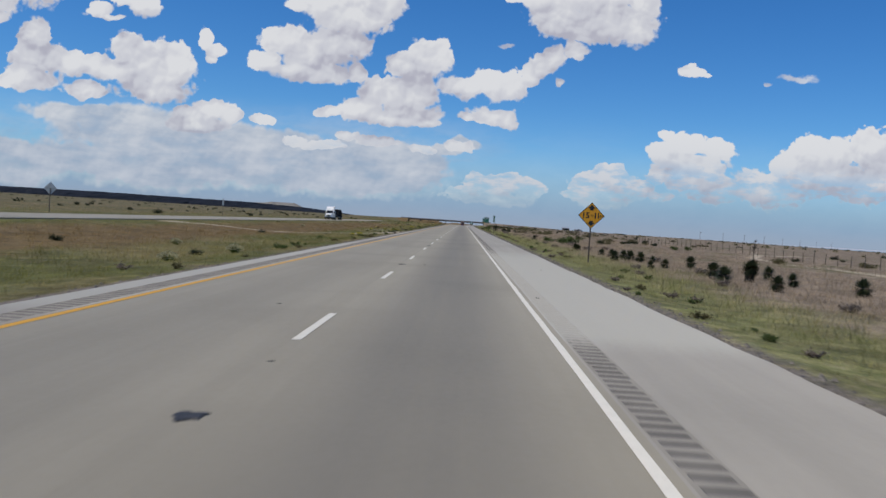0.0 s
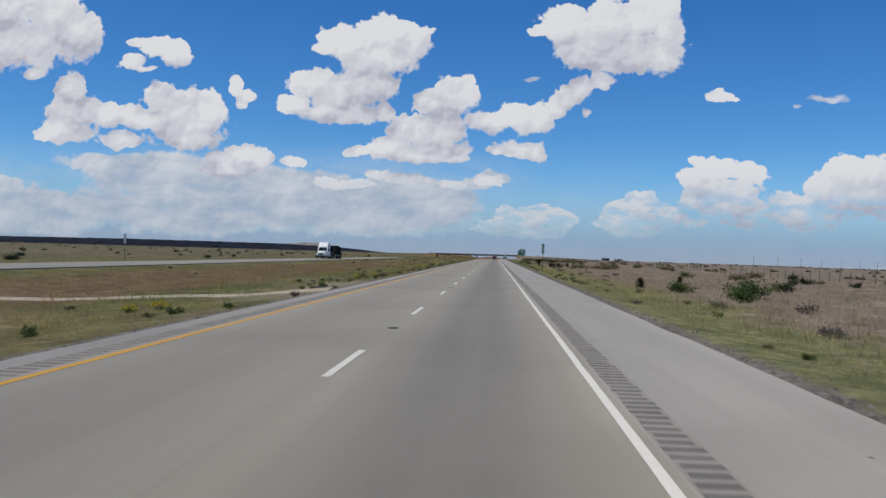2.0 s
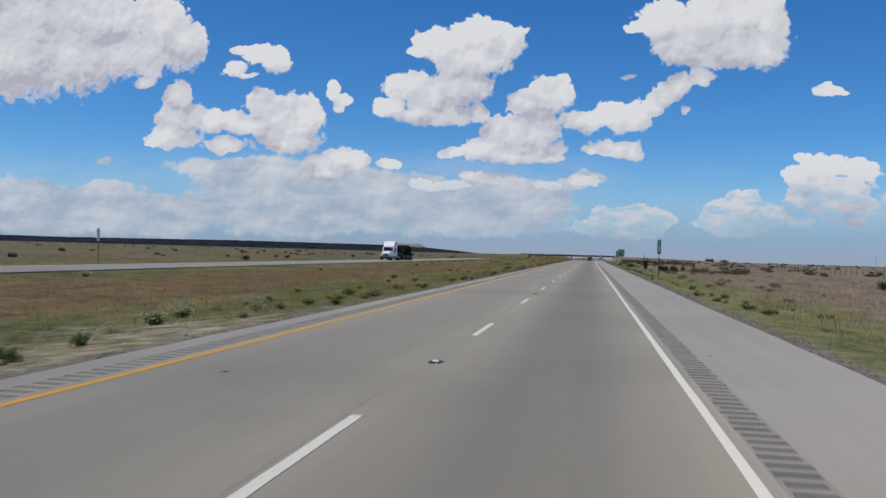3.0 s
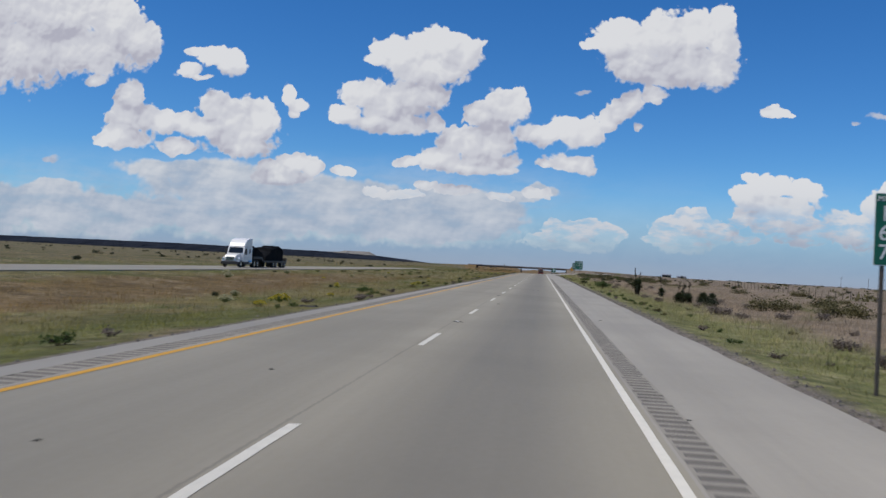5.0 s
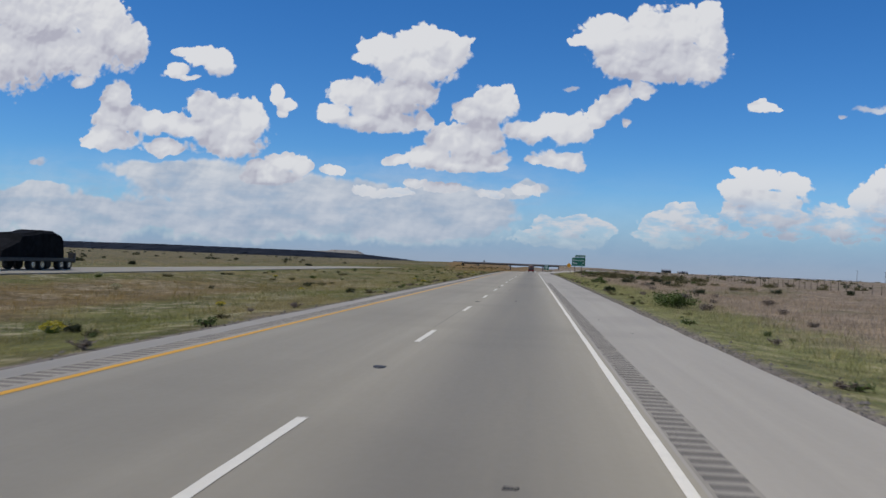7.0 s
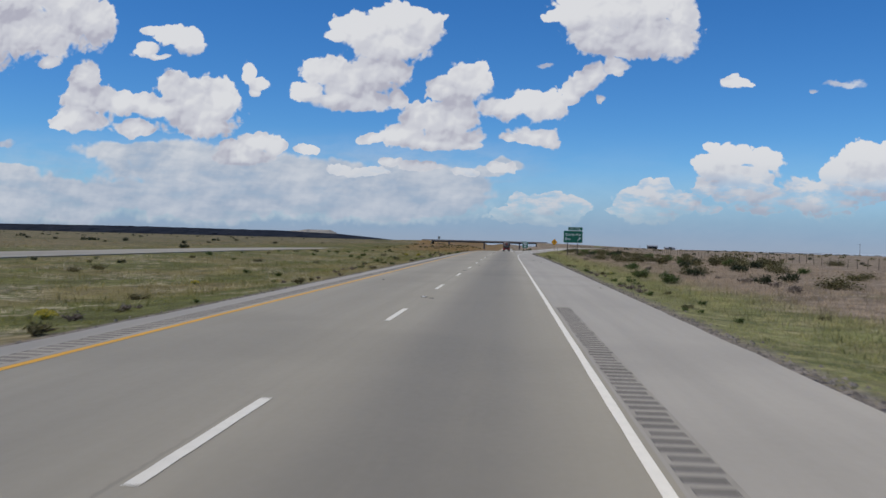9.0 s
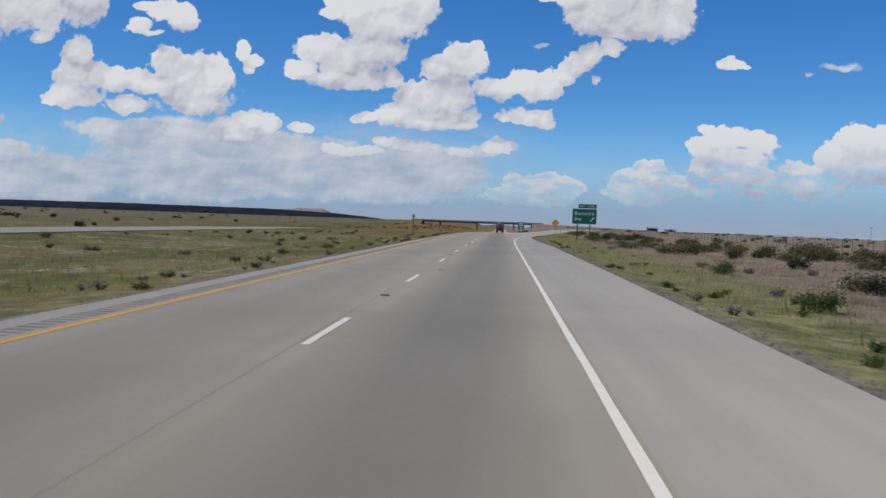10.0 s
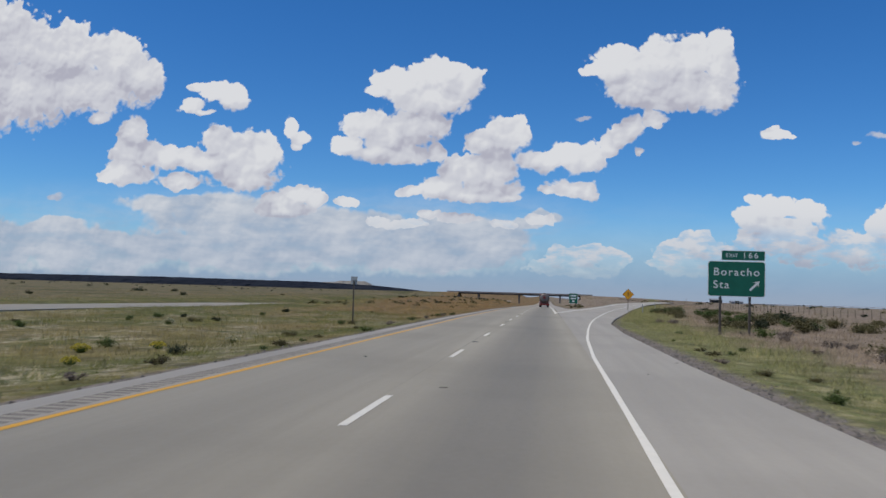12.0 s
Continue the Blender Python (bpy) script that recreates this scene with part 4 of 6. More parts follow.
# ---- scraps on the road ----
def scrap(x, y, size, mat="rubber"):
    bm = bmesh.new()
    n = 9
    lower, upper = [], []
    for i in range(n):
        a = 2 * math.pi * i / n
        r = size * (0.7 + 0.6 * noise.noise((math.cos(a) * 2 + x, math.sin(a) * 2 + y, 1)))
        lower.append(bm.verts.new((r * 1.6 * math.cos(a), r * 0.7 * math.sin(a), 0)))
        upper.append(bm.verts.new((r * 1.3 * math.cos(a), r * 0.5 * math.sin(a), size * (0.12 + 0.10 * math.sin(2 * a + x)))))
    bm.faces.new(upper)
    for i in range(n):
        bm.faces.new((lower[i], lower[(i + 1) % n], upper[(i + 1) % n], upper[i]))
    bm.faces.new(lower[::-1])
    ob = part("tyre_scrap", bm, mat)
    z = float(grade(y)) if -5 < x < 6.4 else on_land(x, y)
    ob.location = (x, y, z + 0.004)
    return tagged(ob, "flattened scrap of black tyre rubber lying on the ground", "tyre scrap", group="tyre scraps by the road")


rng = random.Random(11)
scrap(-6.4, 103.2, 0.42)
scrap(-5.6, 182.5, 0.30)
scrap(7.26, 350.6, 0.26)
scrap(6.9, 71.5, 0.16)
scrap(7.1, 352.0, 0.10)
for k in range(46):
    scrap(rng.choice((rng.uniform(-0.2, 3.3), rng.uniform(-3.2, 3.4), rng.uniform(3.9, 6.2))), rng.uniform(4, 420), rng.uniform(0.025, 0.065))


# ---- signs ----
def post(t, x, z0, z1, w=0.06, y=0.05, mat="post_brown"):
    bm = bmesh.new()
    box(bm, x - w / 2, x + w / 2, y - w / 2, y + w / 2, z0, z1, w * 0.15)
    return part("post", bm, mat, t, "rusty brown steel post")


def diamond(r, z):
    return [(0, z - r), (r, z), (0, z + r), (-r, z)]


def clearance_sign(x, y):
    z0 = on_land(x, y)
    t = thing("clearance_sign", (x, y, z0), -1.5)
    c = 2.80
    post(t, 0, -0.3, c + 0.4, 0.075, 0.06)
    panel = part("panel", prism(bmesh.new(), diamond(0.76, c), -0.006, 0.006), "sign_black", t, "yellow diamond panel with a black border")
    part("face", prism(bmesh.new(), diamond(0.715, c), -0.010, -0.0065), "sign_yellow", panel, "yellow reflective face")
    for sgn in (1, -1):
        tip = c + sgn * 0.63
        outline = [(0, tip), (0.21, tip - sgn * 0.22), (0.10, tip - sgn * 0.22), (0.10, tip - sgn * 0.33), (-0.10, tip - sgn * 0.33), (-0.10, tip - sgn * 0.22), (-0.21, tip - sgn * 0.22)]
        part("arrow", prism(bmesh.new(), outline, -0.014, -0.0105), "sign_black", panel, "black arrow")
    for k, dgt in enumerate("15"):
        lettering("digit", dgt, 0.46, -0.56 + 0.235 * k, c - 0.01, -0.013, "sign_black", panel, bold=0.025)
    lettering("letters", "FT", 0.17, -0.045, c - 0.02, -0.013, "sign_black", panel, spacing=0.95)
    for k, dgt in enumerate("11"):
        lettering("digit", dgt, 0.46, 0.11 + 0.17 * k, c - 0.01, -0.013, "sign_black", panel, bold=0.025)
    lettering("letters", "IN", 0.20, 0.46, c - 0.02, -0.013, "sign_black", panel, spacing=0.95)
    return tagged(t, "yellow diamond low clearance sign on a rusty steel post in grass", "road sign")


def exit_sign():
    t = thing("exit_sign", (11.52, 417.5, 1.90))
    for x in (0.68, 2.22):
        post(t, x, on_land(11.58 + x, 417.5) - 2.2, 1.75, 0.12, 0.095)
    panel = part("panel", prism(bmesh.new(), rounded(0, 3.0, 0, 1.91, 0.15), -0.010, 0.010), "sign_white", t, "green panel with a white border")
    part("face", prism(bmesh.new(), rounded(0.035, 2.965, 0.035, 1.875, 0.125), -0.014, -0.0105), "sign_green", panel, "green reflective face")
    lettering("letters", "Boracho", 0.58, 0.28, 1.31, -0.017, "sign_white", panel, spacing=1.25)
    lettering("letters", "Sta", 0.58, 0.28, 0.62, -0.017, "sign_white", panel, spacing=1.22)
    a, b = Vector((2.20, 0.36)), Vector((2.70, 0.86))
    u = (b - a).normalized()
    w = Vector((-u.y, u.x))
    pts = [a - w * 0.055, b - u * 0.2 - w * 0.055, b - u * 0.28 - w * 0.19, b, b - u * 0.28 + w * 0.19, b - u * 0.2 + w * 0.055, a + w * 0.055]
    part("arrow", prism(bmesh.new(), [(p.x, p.y) for p in pts], -0.018, -0.0145), "sign_white", panel, "white slanting arrow")
    tab = part("exit_tab", prism(bmesh.new(), rounded(0.70, 2.98, 1.95, 2.49, 0.05), -0.008, 0.012), "sign_white", t, "green tab with a white border")
    part("face", prism(bmesh.new(), rounded(0.73, 2.95, 1.98, 2.46, 0.04), -0.012, -0.0085), "sign_green", tab, "green reflective face")
    lettering("letters", "EXIT", 0.28, 0.93, 2.21, -0.015, "sign_white", tab, spacing=1.15)
    for k, dgt in enumerate("166"):
        lettering("digit", dgt, 0.44, 1.80 + 0.30 * k, 2.22, -0.015, "sign_white", tab)
    for z in (0.25, 0.95, 1.65):
        bm = bmesh.new()
        box(bm, 0.08, 2.92, 0.012, 0.05, z - 0.03, z + 0.03)
        part("stringer", bm, "sign_back", t)
    t.scale = (1.05, 1.05, 1.05)
    return tagged(t, "green highway exit sign on two rusty posts in grass", "road sign")


def mile_marker(x, y, turn=0.0, front=True):
    t = thing("mile_marker", (x, y, on_land(x, y)), turn)
    post(t, 0, -0.3, 3.3, 0.06, 0.045)
    panel = part("panel", prism(bmesh.new(), rounded(-0.165, 0.165, 2.22, 3.46, 0.03), -0.004, 0.004), "sign_white" if front else "sign_back", t, "tall narrow green panel")
    if front:
        part("face", prism(bmesh.new(), rounded(-0.152, 0.152, 2.233, 3.447, 0.03), -0.008, -0.0045), "sign_green", panel, "green reflective face")
        lettering("letters", "MILE", 0.125, 0, 3.36, -0.010, "sign_white", panel, "CENTER")
        for i, dgt in enumerate("167"):
            lettering("digit", dgt, 0.37, 0, 3.10 - i * 0.33, -0.010, "sign_white", panel, "CENTER")
    return tagged(t, "narrow green mile marker on a thin post" if front else "bare back of a mile marker on a thin post", "road sign")


def plain_back(x, y, kind, height, half, name="road_sign"):
    t = thing(name, (x, y, on_land(x, y)))
    post(t, 0, -0.3, height, 0.075, -0.04)
    shape = diamond(half, height) if kind == "diamond" else rounded(-half, half, height - half * 1.2, height + half * 1.2, 0.04)
    panel = part("panel", prism(bmesh.new(), shape, 0.0, 0.01), "sign_back", t, "bare aluminium back of the panel")
    bm = bmesh.new()
    box(bm, -half * 0.6, half * 0.6, -0.02, -0.002, height - 0.03, height + 0.03)
    part("brace", bm, "galvanised", panel)
    return tagged(t, "bare aluminium back of a road sign on a post", "road sign")


def warning_sign(x, y, z0):
    t = thing("ramp_sign", (x, y, z0))
    post(t, 0, -0.3, 2.5, 0.075, 0.06)
    panel = part("panel", prism(bmesh.new(), diamond(0.82, 2.40), -0.006, 0.006), "sign_black", t, "yellow diamond panel")
    part("face", prism(bmesh.new(), diamond(0.775, 2.40), -0.010, -0.0065), "sign_yellow", panel, "yellow reflective face")
    bm = bmesh.new()
    box(bm, -0.05, 0.05, -0.014, -0.0105, 2.1, 2.65)
    part("symbol", bm, "sign_black", panel, "black bar")
    return tagged(t, "yellow diamond warning sign beside the exit ramp", "road sign")


def gore_sign(x, y, z0):
    t = thing("gore_sign", (x, y, z0))
    for dx in (-0.3, 0.3):
        post(t, dx * 1.5, -0.4, 2.5, 0.09, 0.06)
    panel = part("panel", prism(bmesh.new(), rounded(-0.85, 0.85, 0.95, 2.95, 0.09), -0.006, 0.006), "sign_white", t, "green panel")
    part("face", prism(bmesh.new(), rounded(-0.82, 0.82, 0.98, 2.92, 0.07), -0.010, -0.0065), "sign_green", panel, "green reflective face")
    for z, w in ((2.50, 0.55), (1.95, 0.48), (1.40, 0.26)):
        bm = bmesh.new()
        box(bm, -w, w, -0.014, -0.0105, z - 0.14, z + 0.14)
        part("legend_bar", bm, "sign_white", panel, "white bar")
    return tagged(t, "small green exit sign on two posts in the gore", "road sign")


clearance_sign(9.46, 50.5)
exit_sign()
mile_marker(8.15, 168.6)
mile_marker(-45.5, 169.5, 0, False)
plain_back(-45.5, 98.5, "diamond", 2.75, 0.76)
plain_back(-9.2, 418.6, "plate", 2.65, 0.20)
warning_sign(14.05, 493.0, on_land(14.05, 493.0))
gore_sign(7.6, 538.0, on_land(7.6, 538.0))


def delineator(x, y):
    t = thing("delineator", (x, y, on_land(x, y)))
    bm = bmesh.new()
    box(bm, -0.045, 0.045, -0.012, 0.012, -0.2, 1.15, 0.008)
    part("stake", bm, "sign_back", t, "thin metal stake")
    bm = bmesh.new()
    tube(bm, (0, -0.018, 1.05), (0, -0.012, 1.05), 0.05, 0.05, 12)
    part("reflector", bm, "reflector", t, "round white reflector")
    return tagged(t, "thin roadside delineator post with a round reflector", "marker post", group="delineator posts along the ramp")


for x, y in ((13.6, 470), (21.4, 522)):
    delineator(x, y)


# ---- the bridge over the cut ----
BRIDGE_Y = 985.0


def overpass():
    t = thing("overpass", (0, BRIDGE_Y, 0.95))
    west, east, top = -61.0, 26.0, 1.70
    part("deck", box(bmesh.new(), west, east, -5.6, 5.6, 0.62, 0.86, 0.03), "old_concrete", t, "long concrete deck slab")
    for y in (-5.5, 5.5):
        bm = bmesh.new()
        outline = [(-0.2, 0.86), (0.2, 0.86), (0.13, 1.10), (0.09, top), (-0.09, top), (-0.13, 1.10)]
        a = [bm.verts.new((west - 8, y + u, v)) for u, v in outline]
        b = [bm.verts.new((east + 8, y + u, v)) for u, v in outline]
        bm.faces.new(a)
        bm.faces.new(b[::-1])
        for i in range(6):
            j = (i + 1) % 6
            bm.faces.new((a[j], a[i], b[i], b[j]))
        bmesh.ops.recalc_face_normals(bm, faces=bm.faces)
        part("parapet", bm, "old_concrete", t, "concrete parapet")
    for y in (-4.6, -2.3, 0, 2.3, 4.6):
        bm = bmesh.new()
        box(bm, west, east, y - 0.06, y + 0.06, -0.10, 0.62)
        box(bm, west, east, y - 0.25, y + 0.25, -0.17, -0.10)
        part("girder", bm, "girder", t, "brown steel girder")
    for x in (-46.6, -17.5, 11.6):
        base = on_land(x, BRIDGE_Y) - 1.75
        bent = part("bent_cap", box(bmesh.new(), x - 0.55, x + 0.55, -5.2, 5.2, -0.95, -0.18, 0.05), "old_concrete", t, "concrete pier cap")
        for y in (-4.2, 0, 4.2):
            part("column", tube(bmesh.new(), (x, y, base), (x, y, -0.95), 0.5, 0.5, 16), "old_concrete", bent, "round concrete column")
    for x, s in ((west, -1), (east, 1)):
        bm = bmesh.new()
        box(bm, min(x, x + s * 1.2), max(x, x + s * 1.2), -5.6, 5.6, -3.2, 0.62)
        part("abutment", bm, "concrete", t, "concrete abutment")
    return tagged(t, "concrete highway overpass with brown girders and round columns", "bridge")


overpass()


# earth approaches that carry the crossing road on to the bridge
def approach(name, x0, x1, z0, z1):
    verts, faces, n = [], [], 40
    prof = [(-24, None), (-14, 0.45), (-6.2, 1.0), (6.2, 1.0), (14, 0.45), (24, None)]
    for k in range(n + 1):
        x = x0 + (x1 - x0) * k / n
        top = z0 + (z1 - z0) * (3 * (k / n) ** 2 - 2 * (k / n) ** 3)
        for dy, f in prof:
            g = on_land(x, BRIDGE_Y + dy)
            nz = 0.25 * noise.noise((x * 0.15, dy, 2)) if f != 1.0 else 0
            z = g - 0.4 if f is None else g + (top - g) * f + nz
            verts.append((x, BRIDGE_Y + dy, z))
    m = len(prof)
    for k in range(n):
        for i in range(m - 1):
            j = k * m + i
            faces.append((j, j + m, j + m + 1, j + 1))
    return tagged(new(name, mesh_of(name, verts, faces, "land")), "grassy earth embankment leading up to the bridge", "embankment", kind="structure")


approach("embankment_west", -60.5, -190, 1.78, -0.4)
approach("embankment_east", 25.5, 150, 1.78, -0.9)


# ---- trucks ----
def wheel(t, x, y, r=0.52, w=0.28, name="wheel"):
    bm = bmesh.new()
    n = 24
    rings = []
    for dx, rr in ((-w / 2, r * 0.62), (-w / 2, r * 0.93), (-w * 0.36, r), (w * 0.36, r), (w / 2, r * 0.93), (w / 2, r * 0.62)):
        rings.append([bm.verts.new((x + dx, y + rr * math.cos(2 * math.pi * i / n), r + rr * math.sin(2 * math.pi * i / n))) for i in range(n)])
    for a, b in zip(rings, rings[1:]):
        for i in range(n):
            j = (i + 1) % n
            bm.faces.new((a[i], a[j], b[j], b[i]))
    bm.faces.new(rings[0][::-1])
    bm.faces.new(rings[-1])
    bmesh.ops.recalc_face_normals(bm, faces=bm.faces)
    ty = part("tyre", bm, "rubber", t, "black truck tyre")
    bm = bmesh.new()
    sgn = 1 if x > 0 else -1
    tube(bm, (x + sgn * w * 0.40, y, r), (x + sgn * w * 0.515, y, r), r * 0.60, r * 0.52, 18)
    tube(bm, (x + sgn * w * 0.50, y, r), (x + sgn * w * 0.60, y, r), r * 0.22, r * 0.18, 12)
    part("rim", bm, "chrome", ty, "bright metal rim")
    return ty


def side_plate(bm, outline, x0, x1):
    """A body of a truck: an outline in y and z, drawn out across x."""
    a, b = [bm.verts.new((x0, y, z)) for y, z in outline], [bm.verts.new((x1, y, z)) for y, z in outline]
    bm.faces.new(a)
    bm.faces.new(b[::-1])
    for i in range(len(outline)):
        j = (i + 1) % len(outline)
        bm.faces.new((a[j], a[i], b[i], b[j]))
    bmesh.ops.recalc_face_normals(bm, faces=bm.faces)
    return bm


def soften(bm, width):
    bmesh.ops.bevel(bm, geom=bm.edges[:], offset=width, segments=2, profile=0.6, affect="EDGES")
    return bm


def haul_truck(x, y):
    """A bonneted tractor with a sleeper and a low trailer with a sheeted load; its nose points to -y."""
    t = thing("semi_truck", (x, y, float(far_grade(y))))
    # cab and sleeper
    cab = part("cab", soften(side_plate(bmesh.new(), [(1.75, 0.75), (1.75, 1.85), (2.15, 2.75), (2.45, 2.86), (5.3, 2.86), (5.3, 0.75)], -1.2, 1.2), 0.10), "white_body", t, "white cab with a sleeper")
    part("roof_fairing", soften(side_plate(bmesh.new(), [(2.2, 2.84), (2.55, 3.35), (3.3, 3.85), (4.2, 4.02), (5.3, 4.05), (5.3, 2.84)], -1.15, 1.15), 0.12), "white_body", t, "tall white roof fairing")
    hood = part("hood", soften(side_plate(bmesh.new(), [(-0.15, 0.80), (-0.22, 1.35), (0.0, 1.62), (0.7, 1.78), (1.75, 1.90), (1.75, 0.80)], -0.82, 0.82), 0.12), "white_body", t, "white sloping bonnet")
    for sx in (-1, 1):
        fender = bmesh.new()
        pts = [(-0.1, 0.72), (0.0, 1.12), (0.35, 1.32), (0.95, 1.34), (1.45, 1.18), (1.7, 0.8)]
        side_plate(fender, pts, sx * 0.80, sx * 1.20)
        part("fender", soften(fender, 0.07), "white_body", t, "white front wing")
        bm = bmesh.new()
        box(bm, sx * 1.0 - 0.16, sx * 1.0 + 0.16, -0.12, 0.06, 1.0, 1.22, 0.04)
        part("headlight", bm, "chrome", t, "clear headlight")
        bm = bmesh.new()
        box(bm, sx * 1.42 - 0.12, sx * 1.42 + 0.12, 1.95, 2.1, 1.75, 2.55, 0.05)
        box(bm, min(sx * 1.2, sx * 1.42), max(sx * 1.2, sx * 1.42), 2.0, 2.05, 2.1, 2.14)
        part("mirror", bm, "chassis", t, "black door mirror")
        bm = bmesh.new()
        side_plate(bm, [(2.05, 1.95), (2.30, 2.62), (3.05, 2.62), (3.05, 1.95)], sx * 1.195, sx * 1.21)
        part("side_window", bm, "glass", cab, "dark side window")
        bm = bmesh.new()
        side_plate(bm, [(3.95, 1.95), (3.95, 2.6), (4.45, 2.6), (4.45, 1.95)], sx * 1.195, sx * 1.21)
        part("sleeper_window", bm, "glass", cab, "dark sleeper window")
        bm = bmesh.new()
        tube(bm, (sx * 1.0, 3.6, 0.72), (sx * 1.0, 5.0, 0.72), 0.33, 0.33, 18)
        part("fuel_tank", bm, "chrome", t, "round polished fuel tank")
        part("skirt", box(bmesh.new(), min(sx * 1.12, sx * 1.2), max(sx * 1.12, sx * 1.2), 1.9, 3.5, 0.42, 0.78, 0.02), "chassis", t, "dark side step")
    bm = bmesh.new()
    vs = [bm.verts.new(v) for v in ((-1.02, 1.77, 1.96), (1.02, 1.77, 1.96), (0.96, 2.135, 2.72), (-0.96, 2.135, 2.72))]
    bm.faces.new(vs)
    ws = bmesh.ops.extrude_face_region(bm, geom=bm.faces[:])
    bmesh.ops.translate(bm, verts=[v for v in ws["geom"] if isinstance(v, bmesh.types.BMVert)], vec=(0, -0.03, 0.01))
    bmesh.ops.recalc_face_normals(bm, faces=bm.faces)
    part("windscreen", bm, "glass", cab, "dark windscreen")
    bm = bmesh.new()
    box(bm, -0.55, 0.55, -0.26, -0.18, 0.92, 1.42, 0.05)
    grille = part("grille", bm, "chassis", hood, "dark radiator grille")
    for i in range(5):
        part("grille_bar", box(bmesh.new(), -0.5, 0.5, -0.275, -0.262, 0.99 + i * 0.085, 1.015 + i * 0.085), "chrome", grille)
    bm = bmesh.new()
    box(bm, -1.2, 1.2, -0.42, -0.08, 0.36, 0.80, 0.08)
    part("bumper", bm, "chassis", t, "black front bumper")
    part("tractor_frame", box(bmesh.new(), -0.45, 0.45, 0.2, 8.4, 0.72, 0.98, 0.02), "chassis", t, "black ladder frame")
    for wy in (0.85, 6.3, 7.6):
        for sx in (-1, 1):
            wheel(t, sx * (1.05 if wy < 1 else 0.95), wy, 0.52, 0.30 if wy < 1 else 0.56)
    # trailer
    part("gooseneck", soften(side_plate(bmesh.new(), [(5.9, 1.25), (5.9, 1.55), (9.6, 1.55), (10.4, 1.05), (10.4, 0.75), (9.3, 1.2)], -1.2, 1.2), 0.03), "chassis", t, "black trailer neck")
    part("trailer_deck", box(bmesh.new(), -1.28, 1.28, 10.2, 21.3, 0.72, 1.02, 0.04), "chassis", t, "black low trailer deck")
    for wy in (15.0, 16.3, 19.2, 20.5):
        for sx in (-1, 1):
            wheel(t, sx * 0.98, wy, 0.46, 0.5)
    for sx in (-1, 1):
        part("tail_guard", box(bmesh.new(), sx * 0.95 - 0.3, sx * 0.95 + 0.3, 21.2, 21.5, 0.6, 1.5, 0.05), "chassis", t, "black tail guard")

    def load(name, y0, y1, z0, outline, seed, half):
        bm = bmesh.new()
        n, cols = len(outline), 9
        rows = []
        for k, (yy, zz) in enumerate(outline):
            row = []
            for i in range(cols):
                f = i / (cols - 1) * 2 - 1
                drop = (zz - z0) * max(0, abs(f) - 0.72) / 0.28
                w = half * min(1, abs(f) / 0.72) * (1 if f > 0 else -1)
                row.append(bm.verts.new((w + 0.05 * noise.noise((yy * 1.3, f * 3, seed)), yy, max(z0, zz - drop * 1.0 - 0.12 * abs(f) + 0.07 * noise.noise((yy * 1.1, f * 2, seed + 5))))))
            rows.append(row)
        for a, b in zip(rows, rows[1:]):
            for i in range(cols - 1):
                bm.faces.new((a[i], a[i + 1], b[i + 1], b[i]))
        bm.faces.new(rows[0][::-1])
        bm.faces.new(rows[-1])
        bmesh.ops.recalc_face_normals(bm, faces=bm.faces)
        return part(name, bm, "black_tarp", t, "black sheeted bulky load")

    load("sheeted_load", 5.7, 10.3, 1.56, [(5.75, 1.6), (5.8, 2.9), (6.6, 3.05), (7.6, 2.9), (8.6, 2.5), (9.6, 2.3), (10.2, 1.6)], 1.0, 1.2)
    load("sheeted_load", 10.6, 20, 1.03, [(10.6, 1.05), (10.8, 1.7), (12.4, 2.3), (13.0, 2.5), (13.3, 3.0), (15.2, 3.15), (16.0, 3.35), (18.2, 3.35), (19.0, 3.15), (19.3, 2.8), (19.45, 1.6), (19.5, 1.05)], 7.0, 1.25)
    return tagged(t, "white bonneted semi truck hauling a black sheeted load", "truck")


haul_truck(-39.5, 265.0)


